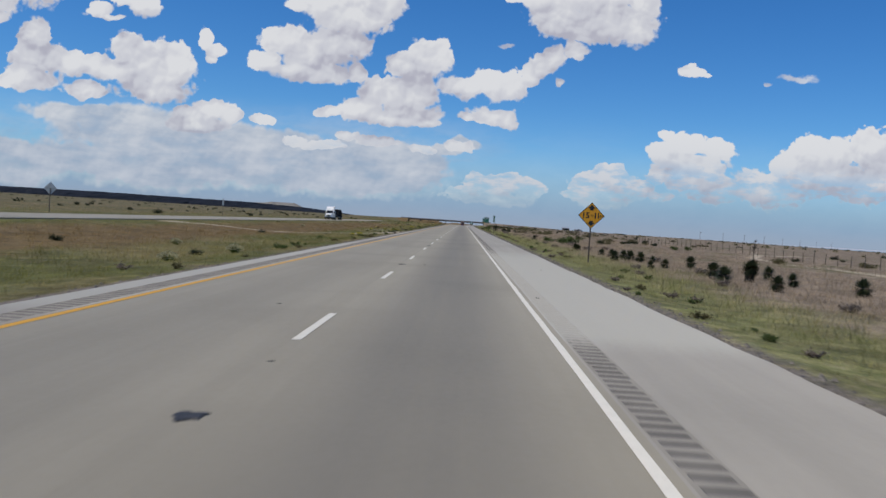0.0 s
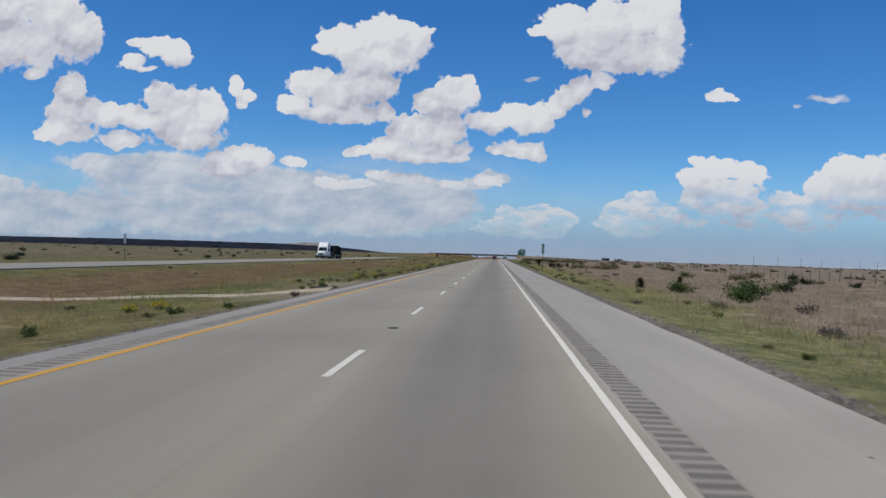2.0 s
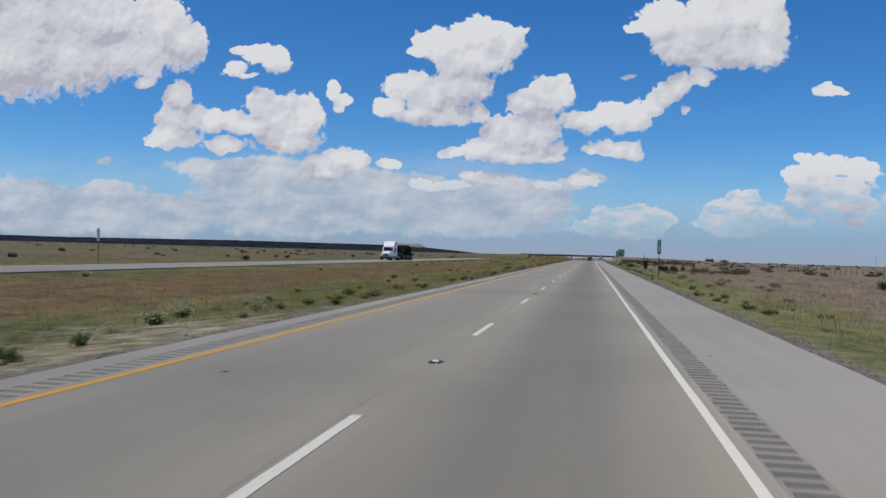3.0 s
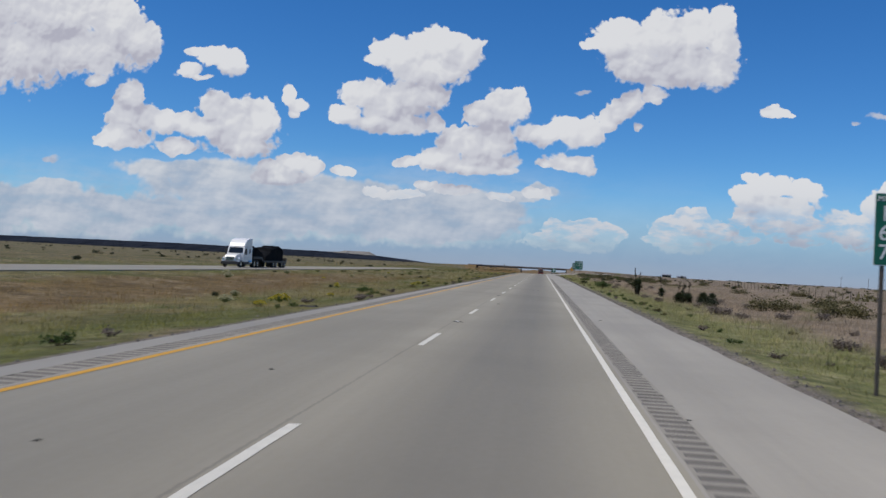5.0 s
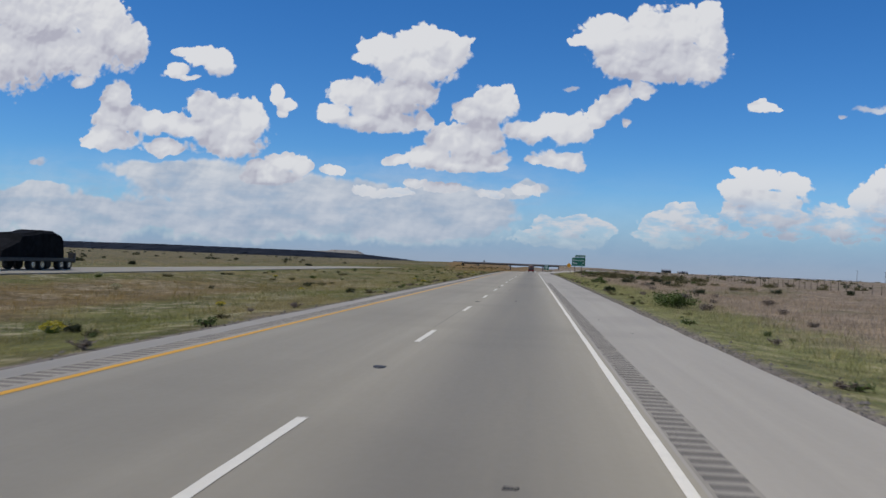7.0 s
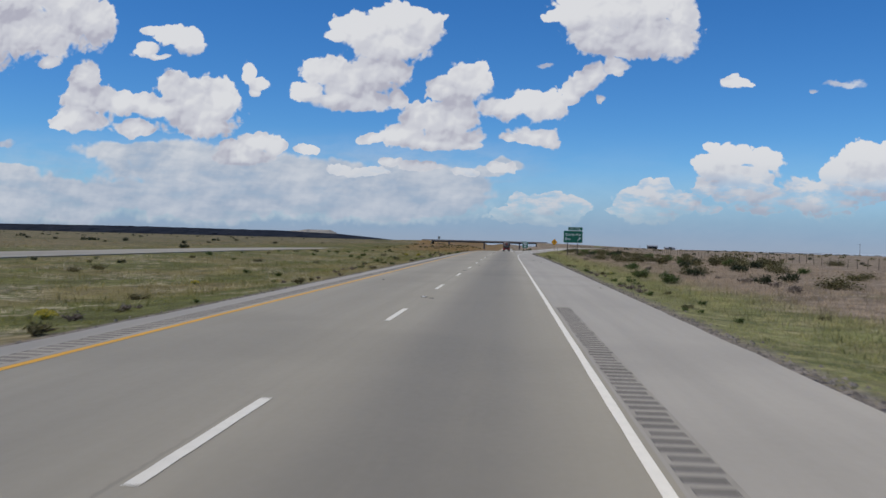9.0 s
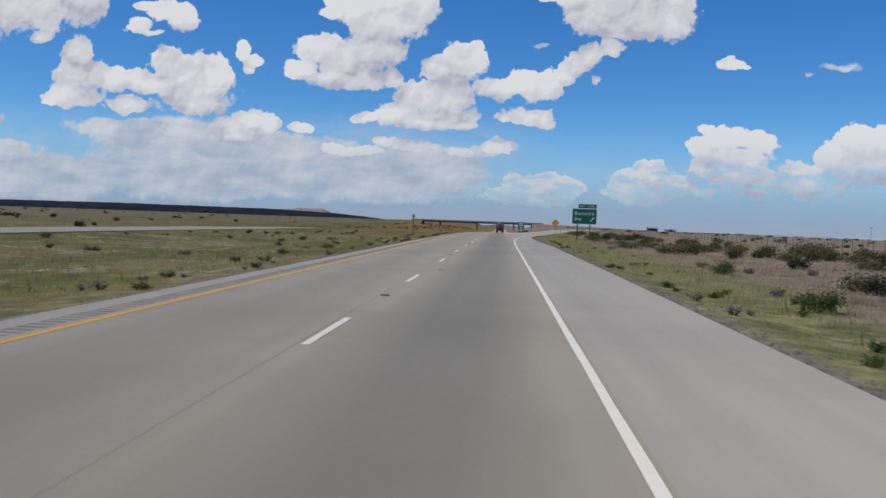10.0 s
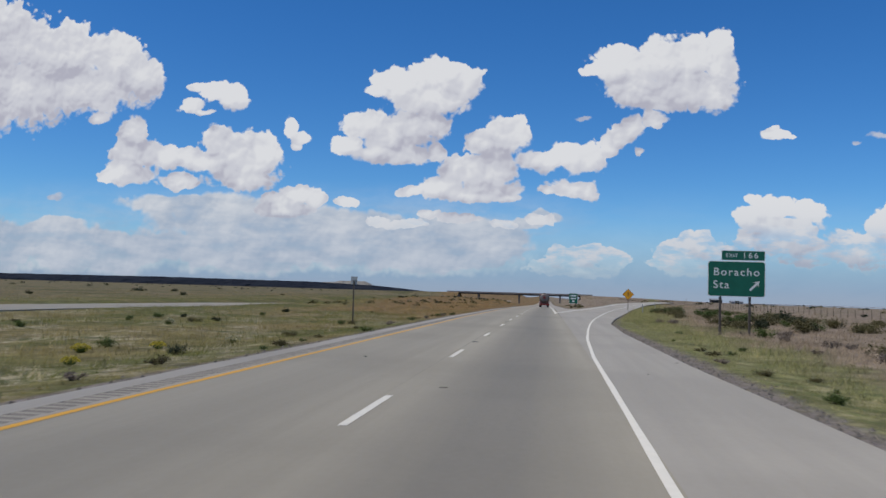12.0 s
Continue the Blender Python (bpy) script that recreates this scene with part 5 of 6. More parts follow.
def tanker(x, y):
    """The rear of a tank trailer, with its tractor beyond; it drives away from us."""
    z = float(grade(y))
    t = thing("tanker_truck", (x, y, z), 0.35)
    bm = bmesh.new()
    n = 28
    prof = [(0.0, 0.30), (-0.10, 0.75), (0.02, 1.05), (0.22, 1.18), (0.5, 1.22), (11.2, 1.22), (11.5, 1.15), (11.7, 0.8), (11.8, 0.3)]
    rings = [[bm.verts.new((r * math.cos(2 * math.pi * i / n), yy, 2.32 + r * math.sin(2 * math.pi * i / n))) for i in range(n)] for yy, r in prof]
    for a, b in zip(rings, rings[1:]):
        for i in range(n):
            bm.faces.new((a[i], a[(i + 1) % n], b[(i + 1) % n], b[i]))
    bm.faces.new(rings[0])
    bm.faces.new(rings[-1][::-1])
    bmesh.ops.recalc_face_normals(bm, faces=bm.faces)
    for f in bm.faces:
        f.smooth = True
    tank = part("tank", bm, "tank", t, "dusty round steel tank")
    for yy in (0.45, 3.2, 6.0, 8.8, 11.2):
        bm = bmesh.new()
        ro = [[bm.verts.new((r * math.cos(2 * math.pi * i / n), yy + d, 2.32 + r * math.sin(2 * math.pi * i / n))) for i in range(n)] for d, r in ((-0.05, 1.2), (-0.05, 1.29), (0.05, 1.29), (0.05, 1.2))]
        for a, b in zip(ro, ro[1:]):
            for i in range(n):
                bm.faces.new((a[i], a[(i + 1) % n], b[(i + 1) % n], b[i]))
        bmesh.ops.recalc_face_normals(bm, faces=bm.faces)
        part("band", bm, "chassis", tank, "dark steel band")
    part("manhole", tube(bmesh.new(), (0, -0.16, 2.45), (0, -0.06, 2.45), 0.30, 0.34, 20), "red_paint", tank, "round rear manhole cover")
    part("trailer_frame", box(bmesh.new(), -0.5, 0.5, 0.1, 11.6, 0.92, 1.12, 0.02), "chassis", t, "dark trailer frame")
    bumper = part("bumper", box(bmesh.new(), -1.25, 1.25, -0.28, -0.08, 0.55, 0.95, 0.03), "red_paint", t, "red rear bumper")
    for sx in (-1, 1):
        part("tail_lamp", box(bmesh.new(), sx * 0.95 - 0.16, sx * 0.95 + 0.16, -0.31, -0.285, 0.66, 0.86, 0.01), "red_lens", bumper, "red tail lamp")
        part("side_rail", box(bmesh.new(), sx * 1.22 - 0.06, sx * 1.22 + 0.06, -0.1, 11.4, 1.0, 1.35, 0.02), "red_paint", t, "red side rail")
        part("mud_flap", box(bmesh.new(), sx * 0.92 - 0.32, sx * 0.92 + 0.32, 0.0, 0.02, 0.18, 0.9), "rubber", t, "black mud flap")
        for wy in (0.75, 2.05, 12.6, 13.9, 18.0):
            wheel(t, sx * 0.95, wy, 0.52, 0.56 if wy < 15 else 0.3)
    part("tractor_frame", box(bmesh.new(), -0.45, 0.45, 11.2, 18.6, 0.75, 1.0, 0.02), "chassis", t, "dark tractor frame")
    part("tractor_cab", soften(side_plate(bmesh.new(), [(13.0, 0.8), (13.0, 3.1), (13.4, 3.3), (15.6, 3.1), (16.2, 1.9), (18.4, 1.7), (18.6, 0.8)], -1.15, 1.15), 0.10), "red_paint", t, "dark red tractor cab")
    return tagged(t, "tank truck with a dusty round tank and red bumper", "truck")


tanker(1.8, 585.0)

# ---- plants ----
def blade_tris(base, length, width, lean, yaw, bend=0.35):
    """Arrays of one blade each: two triangles that narrow to the tip and bend over."""
    n = len(length)
    side = np.stack([-np.sin(yaw), np.cos(yaw), np.zeros(n)], -1)
    out = np.stack([np.cos(yaw), np.sin(yaw), np.zeros(n)], -1)
    upv = np.array([0, 0, 1.0])
    mid = base + (np.cos(lean)[:, None] * upv + np.sin(lean)[:, None] * out) * (length * 0.55)[:, None]
    lean2 = lean + bend
    tip = mid + (np.cos(lean2)[:, None] * upv + np.sin(lean2)[:, None] * out) * (length * 0.45)[:, None]
    w = side * (width / 2)[:, None]
    m1, m2 = mid - w * 0.7, mid + w * 0.7
    return np.concatenate([np.stack([base - w, base + w, m2], 1), np.stack([base - w, m2, m1], 1), np.stack([m1, m2, tip], 1)], 0)


def grass_field(name, label, count, place, height, width, per, seed, spread=0.13):
    """Tufts of grass over a stretch of the roadside, joined."""
    r = np.random.RandomState(seed)
    x, y = place(r, count)
    z = land_height(x, y) - 0.02
    h = height(r, x, y)
    X = np.repeat(x, per) + r.normal(0, spread, count * per)
    Y = np.repeat(y, per) + r.normal(0, spread, count * per)
    Z = np.repeat(z, per)
    Hh = np.repeat(h, per) * r.uniform(0.45, 1.1, count * per)
    tris = blade_tris(np.stack([X, Y, Z], -1), Hh, width * r.uniform(0.6, 1.4, count * per), r.uniform(0.15, 1.05, count * per), r.uniform(0, 2 * np.pi, count * per))
    ob = new(name, tri_mesh(name, tris, "blade"))
    return tagged(ob, label, "grass", kind="stuff")


def even(a, b):
    return lambda r, n: r.uniform(a, b, n)


def verge_right(r, n):
    y = r.uniform(-6, 470, n)
    d = r.gamma(1.6, 2.6, n)
    edge = np.array([pave_right(v) for v in y])
    return edge + 0.36 + r.uniform(0, 0.5, n) * r.rand(n) + d, y


def verge_left(r, n):
    y = r.uniform(8, 520, n)
    d = r.gamma(1.5, 2.4, n)
    x = -5.02 - r.uniform(0, 0.2, n) - d
    keep = (np.abs(y - 99.5) > 2.2 + 3.5 * np.clip(1 - d / 6, 0, 1)) & ((np.abs(y - 104) > 10) | (r.rand(n) < 0.12 + 0.1 * d))
    x, y = x[keep], y[keep]
    pad = n - len(x)
    return np.concatenate([x, x[:pad] if pad else x[:0]]), np.concatenate([y, y[:pad] + 0.4 if pad else y[:0]])


def wide_right(r, n):
    y = r.uniform(0, 620, n)
    x = 9 + np.abs(r.normal(0, 16, n))
    out = np.array([pave_right(v) + 0.5 for v in y])
    return np.where((y > 428) & (x < out), out + (out - x) * 0.5, x), y


def wide_left(r, n):
    y = r.uniform(20, 640, n)
    return -7 - r.uniform(0, 25, n), y


def plain_left(r, n):
    return -45 - np.abs(r.normal(0, 40, n)), r.uniform(40, 700, n)


grass_field("verge_grass", "short green and yellow grass along the shoulder", 21000, verge_right, lambda r, x, y: np.clip(0.10 + (x - 7) * 0.040, 0.1, 0.42) * r.uniform(0.6, 1.3, len(x)), 0.014, 9, 1)
grass_field("median_grass", "olive grass and weeds along the median edge", 16000, verge_left, lambda r, x, y: np.clip(0.10 + (-x - 5) * 0.03, 0.1, 0.36) * r.uniform(0.6, 1.3, len(x)), 0.014, 9, 2)
grass_field("dry_grass", "tall dry tan grass on the plain", 22000, wide_right, lambda r, x, y: r.uniform(0.22, 0.55, len(x)), 0.022, 9, 3, 0.2)
grass_field("median_grass", "olive and tan grass in the median", 12000, wide_left, lambda r, x, y: r.uniform(0.2, 0.45, len(x)), 0.022, 9, 4, 0.2)
grass_field("dry_grass", "pale dry grass beyond the far carriageway", 7000, plain_left, lambda r, x, y: r.uniform(0.2, 0.5, len(x)), 0.04, 7, 5, 0.4)


def gravel_edge():
    """Loose stones along both ragged edges of the pavement."""
    r = np.random.RandomState(8)
    n = 12000
    y = r.uniform(0, 440, n)
    right = r.rand(n) < 0.80
    edge = np.array([pave_right(v) for v in y])
    x = np.where(right, edge + np.abs(r.normal(0.15, 0.34, n)), -4.82 - np.abs(r.normal(0, 0.16, n)))
    z = land_height(x, y)
    s = 0.012 + 0.055 * r.rand(n) ** 2
    base = np.array([[1, 0, -.3], [-.5, .87, -.3], [-.5, -.87, -.3], [0.1, 0.1, .45]])
    faces = ((0, 1, 3), (1, 2, 3), (2, 0, 3))
    a = r.uniform(0, 6.28, n)
    tris = []
    for f in faces:
        t3 = []
        for i in f:
            bx, by, bz = base[i]
            t3.append(np.stack([x + s * (bx * np.cos(a) - by * np.sin(a)), y + s * (bx * np.sin(a) + by * np.cos(a)), z + s * (bz + 0.3)], -1))
        tris.append(np.stack(t3, 1))
    ob = new("gravel", tri_mesh("gravel", np.concatenate(tris, 0), "gravel"))
    return tagged(ob, "loose grey stones along the pavement edge", "gravel", kind="stuff")


gravel_edge()


def shrub(name, label, leaf_mat, size, height, leaves, stems, seed, leaf=0.07, group="", category="shrub", at=(0, 0), open_top=0.0):
    """A desert shrub: forked stems from one root and many small leaf sprays with gaps between."""
    r = random.Random(seed)
    t = thing(name, (at[0], at[1], on_land(*at) if at != (0, 0) else 0))
    bm = bmesh.new()
    ends = []
    for k in range(stems):
        a, out = r.uniform(0, 6.28), r.uniform(0.25, 1.0)
        p0 = Vector((0.06 * math.cos(a), 0.06 * math.sin(a), -0.05))
        p1 = Vector((size * 0.30 * out * math.cos(a), size * 0.30 * out * math.sin(a), height * r.uniform(0.12, 0.40)))
        tube(bm, p0, p1, 0.022, 0.014, 5)
        for j in range(3):
            b = a + r.uniform(-0.8, 0.8)
            p2 = p1 + Vector((size * 0.45 * out * math.cos(b), size * 0.45 * out * math.sin(b), height * r.uniform(-0.08, 0.5)))
            p2.z = max(p2.z, 0.06)
            tube(bm, p1, p2, 0.012, 0.004, 4)
            ends.append((p1, p2))
    part("stems", bm, "stem", t, "thin woody stems")
    tris = []
    for k in range(leaves):
        p1, p2 = r.choice(ends)
        c = p1.lerp(p2, r.uniform(-0.2, 1.1)) + Vector((r.gauss(0, 0.10), r.gauss(0, 0.10), r.gauss(0, 0.08))) * size
        c.z = max(0.03, c.z)
        d = Vector((r.uniform(-1, 1), r.uniform(-1, 1), r.uniform(-0.3, 1.0))).normalized()
        e = d.orthogonal().normalized() if r.random() < 0.5 else d.cross(Vector((0.3, 0.5, 0.8))).normalized()
        ll, ww = leaf * r.uniform(0.6, 1.6), leaf * r.uniform(0.25, 0.5)
        tris.append([c, c + d * ll * 0.5 + e * ww, c + d * ll])
        tris.append([c, c + d * ll, c + d * ll * 0.5 - e * ww])
    fo = new("foliage", tri_mesh("foliage", np.array(tris), leaf_mat))
    fo.parent = t
    tagged(fo, kind="stuff")
    return tagged(t, label, category, group=group)


def yucca(name, label, trunk, stalks, seed, at, heads=1, leaf_len=0.52):
    """A soaptree yucca: shaggy trunk, rosettes of stiff narrow leaves, dry flower stalks."""
    r = random.Random(seed)
    t = thing(name, (*at, on_land(*at)))
    bm, dead, live, stalk = bmesh.new(), [], [], bmesh.new()
    for hd in range(heads):
        a = r.uniform(0, 6.28)
        root = Vector((0.28 * hd * math.cos(a), 0.28 * hd * math.sin(a), -0.05))
        lean = Vector((r.uniform(-0.18, 0.18), r.uniform(-0.18, 0.18), 1))
        h = trunk * r.uniform(0.7, 1.05)
        top = root + lean * h
        tube(bm, root, top, 0.13, 0.09, 9)
        for k in range(int(140 + 200 * h)):
            f = r.uniform(0.05, 1)
            c = root.lerp(top, f)
            b = r.uniform(0, 6.28)
            d = Vector((math.cos(b), math.sin(b), -1.3 + r.uniform(-0.3, 0.5))).normalized()
            e = d.cross(Vector((0, 0, 1))).normalized()
            L = leaf_len * r.uniform(0.45, 0.8)
            dead.append([c - e * 0.02, c + e * 0.02, c + d * L])
        for k in range(400):
            b, el = r.uniform(0, 6.28), r.uniform(-1.0, 1.45)
            d = Vector((math.cos(b) * math.cos(el), math.sin(b) * math.cos(el), math.sin(el)))
            e = d.cross(Vector((0.1, 0.2, 1))).normalized()
            L = leaf_len * r.uniform(0.7, 1.05)
            mid, tip = top + d * L * 0.5, top + d * L + Vector((0, 0, -0.06 * L))
            live.append([top + d * 0.05 - e * 0.012, mid + e * 0.024, mid - e * 0.024])
            live.append([mid - e * 0.024, mid + e * 0.024, tip])
        if hd < stalks:
            s1 = top + Vector((r.uniform(-0.2, 0.2), r.uniform(-0.1, 0.1), r.uniform(1.0, 1.6)))
            tube(stalk, top, s1, 0.026, 0.012, 6)
            for k in range(26):
                f = r.uniform(0.55, 1)
                c = top.lerp(s1, f)
                b = r.uniform(0, 6.28)
                tube(stalk, c, c + Vector((0.12 * math.cos(b), 0.12 * math.sin(b), 0.07)), 0.008, 0.014, 4)
    part("trunk", bm, "stem", t, "shaggy dark trunk")
    for nm, arr, mt in (("dead_leaves", dead, "yucca_dead"), ("leaves", live, "yucca_leaf")):
        o = new(nm, tri_mesh(nm, np.array([[tuple(v) for v in tri] for tri in arr]), mt))
        o.parent = t
        tagged(o, kind="stuff")
    if stalks:
        part("flower_stalk", stalk, "yucca_dead", t, "dry upright flower stalk")
    else:
        stalk.free()
    return tagged(t, label, "yucca", group="yuccas on the roadside")


yucca("yucca", "dark shaggy yucca with a dry flower stalk in dry grass", 1.15, 2, 3, (10.95, 230.8), 2, 0.60)
yucca("yucca", "many-headed dark yucca with dry stalks in dry grass", 0.50, 3, 4, (12.2, 216.1), 4, 0.55)
yucca("yucca", "low dark yucca clump in dry grass", 0.45, 0, 5, (13.4, 213.6), 2, 0.65)
yucca("yucca", "dark yucca with tall dry stalks in dry grass", 0.35, 2, 6, (12.9, 80.8), 2, 0.42)
yucca("yucca", "dark leaning yucca in dry grass", 0.38, 0, 7, (13.2, 68.7), 1, 0.42)
yucca("yucca", "dark yucca clump in dry grass", 0.36, 0, 8, (13.8, 68.1), 1, 0.42)
yucca("yucca", "tall dark yucca with a dry stalk in dry grass", 0.75, 1, 9, (16.2, 42.6), 2, 0.5)
yucca("yucca", "dark yucca in dry grass", 0.6, 1, 10, (13.3, 233.0))
yucca("yucca", "grey-green yucca rosettes at the verge", 0.15, 0, 12, (9.2, 287.8), 3, 0.45)
yr = random.Random(5)
proto_y = yucca("yucca", "small dark yucca in dry grass", 0.42, 0, 21, (15.0, 36.0), 1, 0.46)
for x, y in ((13.8, 63.1), (13.6, 59.7), (14.1, 58.6), (15.4, 60.5), (13.9, 39.5), (14.9, 44.5), (17.4, 40.5), (18.2, 46), (13.0, 50.2), (14.2, 52.0), (16.4, 54.5), (18.5, 36), (12.4, 58.6), (19.5, 52), (14.0, 217.5), (15.6, 222), (16.4, 241), (18.1, 136.3), (13.2, 114.5), (12.2, 121.2), (20.3, 30.5)):
    s = yr.uniform(0.7, 1.25)
    copy_thing(proto_y, pose(x, y, on_land(x, y), 0, 0, yr.uniform(0, 360)) @ Matrix.Scale(s, 4))

GROUP = "shrubs scattered over the desert plain"
protos = {
    "dark": [shrub("desert_shrub", "dark green juniper-like desert shrub on dry grass", "bush_dark", 1.15, 0.75, 1100, 9, 31, 0.10, GROUP, at=(21.0, 344.8)),
             shrub("desert_shrub", "dark low desert shrub on dry grass", "bush_dark", 1.0, 0.55, 900, 8, 32, 0.10, GROUP, at=(17.7, 327.5))],
    "green": [shrub("creosote_bush", "bright green creosote bush on dry grass", "bush_green", 1.25, 0.85, 1500, 10, 33, 0.08, GROUP, at=(14.0, 102.7)),
              shrub("creosote_bush", "green creosote bush near the verge", "bush_green", 1.0, 0.62, 1200, 9, 34, 0.08, GROUP, at=(11.2, 321.3))],
    "brown": [shrub("desert_shrub", "brown-green thorny desert shrub on dry grass", "bush_brown", 1.4, 0.62, 1100, 10, 35, 0.09, GROUP, at=(20.0, 216.2)),
              shrub("desert_shrub", "wide brown-green brush on the dry plain", "bush_brown", 1.8, 0.68, 1400, 12, 36, 0.10, GROUP, at=(24.2, 357.6))],
    "grey": [shrub("dry_brush", "grey leafless brush in dry grass", "bush_grey", 1.0, 0.45, 800, 9, 37, 0.09, GROUP, at=(11.6, 200.0))],
}
protos["mesquite"] = [shrub("mesquite_bush", "tall airy brown-green mesquite bush on dry grass", "bush_brown", 1.9, 1.45, 1900, 13, 41, 0.10, GROUP, at=(17.4, 372.8)),
                      shrub("mesquite_bush", "spreading brown-green mesquite bush with bare twigs", "bush_brown", 1.7, 1.2, 1500, 12, 42, 0.10, GROUP, at=(18.6, 366.6))]
sr = random.Random(77)


def scatter(kind, places, lo=0.7, hi=1.3):
    for x, y in places:
        s = sr.uniform(lo, hi)
        copy_thing(sr.choice(protos[kind]), pose(x, y, on_land(x, y), 0, 0, sr.uniform(0, 360)) @ Matrix.Scale(s, 4))


scatter("green", [(13.6, 114.0), (10.6, 328.0), (7.9 + 2, 259.5), (9.8, 262.0), (14.5, 106), (24, 160), (12.5, 345), (34, 122), (31, 118)])
scatter("dark", [(24.2, 451), (20.6, 428.8), (17.5, 430), (23, 441), (25, 380), (18.0, 352), (22, 348), (27, 362), (21, 118), (30, 140), (16, 285), (26, 300), (20, 330), (15.5, 336), (13.7, 211.7)], 0.7, 1.2)
scatter("brown", [(15.5, 372), (17.5, 376), (20, 380), (14, 384), (17, 392), (21, 395), (16, 402), (19, 408), (22, 366), (26, 352), (25, 332), (16, 338), (20, 322), (24, 344), (28, 338), (22, 212), (16.5, 208), (20, 205), (24, 222)], 0.8, 1.3)
scatter("mesquite", [(22.2, 370), (24.5, 367), (27.5, 374), (18.5, 423.5), (24.5, 436.6)], 0.7, 1.0)
scatter("dark", [(25.4, 455.5)], 1.8, 1.9)
scatter("green", [(15.5, 107.5)], 1.5, 1.6)
scatter("green", [(sr.uniform(7.6, 11.5), sr.uniform(15, 420)) for k in range(46)], 0.14, 0.30)
scatter("brown", [(sr.uniform(7.8, 12.5), sr.uniform(15, 420)) for k in range(30)], 0.15, 0.30)
scatter("green", [(16, 477), (17.3, 470), (18.9, 462), (18.2, 453), (19.1, 444), (19.4, 408.8), (21.2, 430), (17.8, 441)], 1.0, 1.6)
scatter("grey", [(sr.uniform(10.5, 17), sr.uniform(20, 440)) for k in range(90)], 0.4, 0.9)
scatter("brown", [(sr.uniform(22, 70), sr.uniform(70, 480)) for k in range(36)], 0.6, 1.2)
scatter("dark", [(sr.uniform(26, 80), sr.uniform(90, 520)) for k in range(28)], 0.5, 1.1)
scatter("dark", [(-sr.uniform(50, 160), sr.uniform(120, 620)) for k in range(36)], 0.6, 1.3)


def far_brush(name, label, mat, count, place, seed, lo=0.5, hi=1.5):
    """Brush too far off to tell apart: small ragged clumps, joined."""
    r = np.random.RandomState(seed)
    x, y = place(r, count)
    z = land_height(x, y)
    size = r.uniform(lo, hi, count)
    per = 46
    u = r.normal(0, 1, (count, per, 3))
    u /= np.linalg.norm(u, axis=2, keepdims=True)
    u[:, :, 2] = np.abs(u[:, :, 2])
    rad = size[:, None, None] * r.uniform(0.35, 1.0, (count, per, 1))
    c = np.stack([x, y, z], -1)[:, None, :] + u * rad * np.array([1.25, 1.25, 0.75])
    tri = c[:, :, None, :] + r.normal(0, 0.20, (count, per, 3, 3)) * size[:, None, None, None]
    ob = new(name, tri_mesh(name, tri.reshape(-1, 3, 3), mat))
    return tagged(ob, label, "brush", kind="stuff")


far_brush("far_brush", "distant brown brush on the plain", "bush_brown", 330, lambda r, n: (r.uniform(40, 520, n), r.uniform(160, 1500, n)), 3)
far_brush("far_brush", "distant dark brush on the plain", "bush_dark", 170, lambda r, n: (r.uniform(60, 520, n), r.uniform(200, 1500, n)), 4)
far_brush("far_brush", "distant dark brush beyond the far carriageway", "bush_dark", 260, lambda r, n: (-r.uniform(90, 700, n), r.uniform(150, 1700, n)), 5)
scatter("dark", [(-97, 218), (-93, 216), (-41 - 8, 407), (-60, 262), (-54, 330)], 0.9, 1.3)
scatter("dark", [(-sr.uniform(8, 31), sr.uniform(30, 520)) for k in range(30)], 0.25, 0.55)
scatter("brown", [(-sr.uniform(8, 31), sr.uniform(270, 440)) for k in range(26)], 0.25, 0.5)
scatter("green", [(-sr.uniform(9, 31), sr.uniform(280, 440)) for k in range(22)], 0.3, 0.6)
scatter("brown", [(sr.uniform(14, 30), sr.uniform(420, 500)) for k in range(26)], 0.7, 1.4)
scatter("green", [(sr.uniform(13, 30), sr.uniform(340, 500)) for k in range(16)], 0.7, 1.2)
scatter("brown", [(sr.uniform(24, 36), sr.uniform(350, 400)) for k in range(7)], 1.2, 1.9)
scatter("green", [(-8.2, 204.4), (-8.6, 205.5), (-9.4, 70), (-8.2, 129), (-10, 152)], 0.35, 0.6)


far_brush("bank_brush", "dark brush on the brown spoil bank", "bush_dark", 40, lambda r, n: (-r.uniform(11, 30, n), r.uniform(500, 690, n)), 6, 0.25, 0.7)
far_brush("bank_brush", "dry brown brush on the spoil bank", "bush_brown", 90, lambda r, n: (-r.uniform(8, 31, n), r.uniform(480, 690, n)), 7, 0.25, 0.6)
far_brush("bank_brush", "brown brush in the exit gore", "bush_brown", 14, lambda r, n: (r.uniform(7.5, 10.0, n), r.uniform(526, 640, n)), 8, 0.3, 0.7)

# low weeds that fringe the pavement
WEEDS = "weeds along the pavement edge"
protos["weed"] = [shrub("roadside_weed", "low brown-green weed at the pavement edge", "bush_brown", 0.36, 0.17, 260, 6, 51, 0.045, WEEDS, category="weed", at=(-5.6, 24.0)),
                  shrub("roadside_weed", "low green weed at the pavement edge", "bush_green", 0.40, 0.20, 280, 6, 52, 0.045, WEEDS, category="weed", at=(-6.2, 41.0)),
                  shrub("roadside_weed", "low grey dry weed at the pavement edge", "bush_grey", 0.34, 0.18, 220, 6, 53, 0.045, WEEDS, category="weed", at=(7.9, 33.0))]
scatter("weed", [(-sr.uniform(5.15, 7.4), sr.uniform(12, 440)) for k in range(150)], 0.5, 1.3)
scatter("weed", [(sr.uniform(7.2, 9.4), sr.uniform(12, 400)) for k in range(100)], 0.5, 1.2)


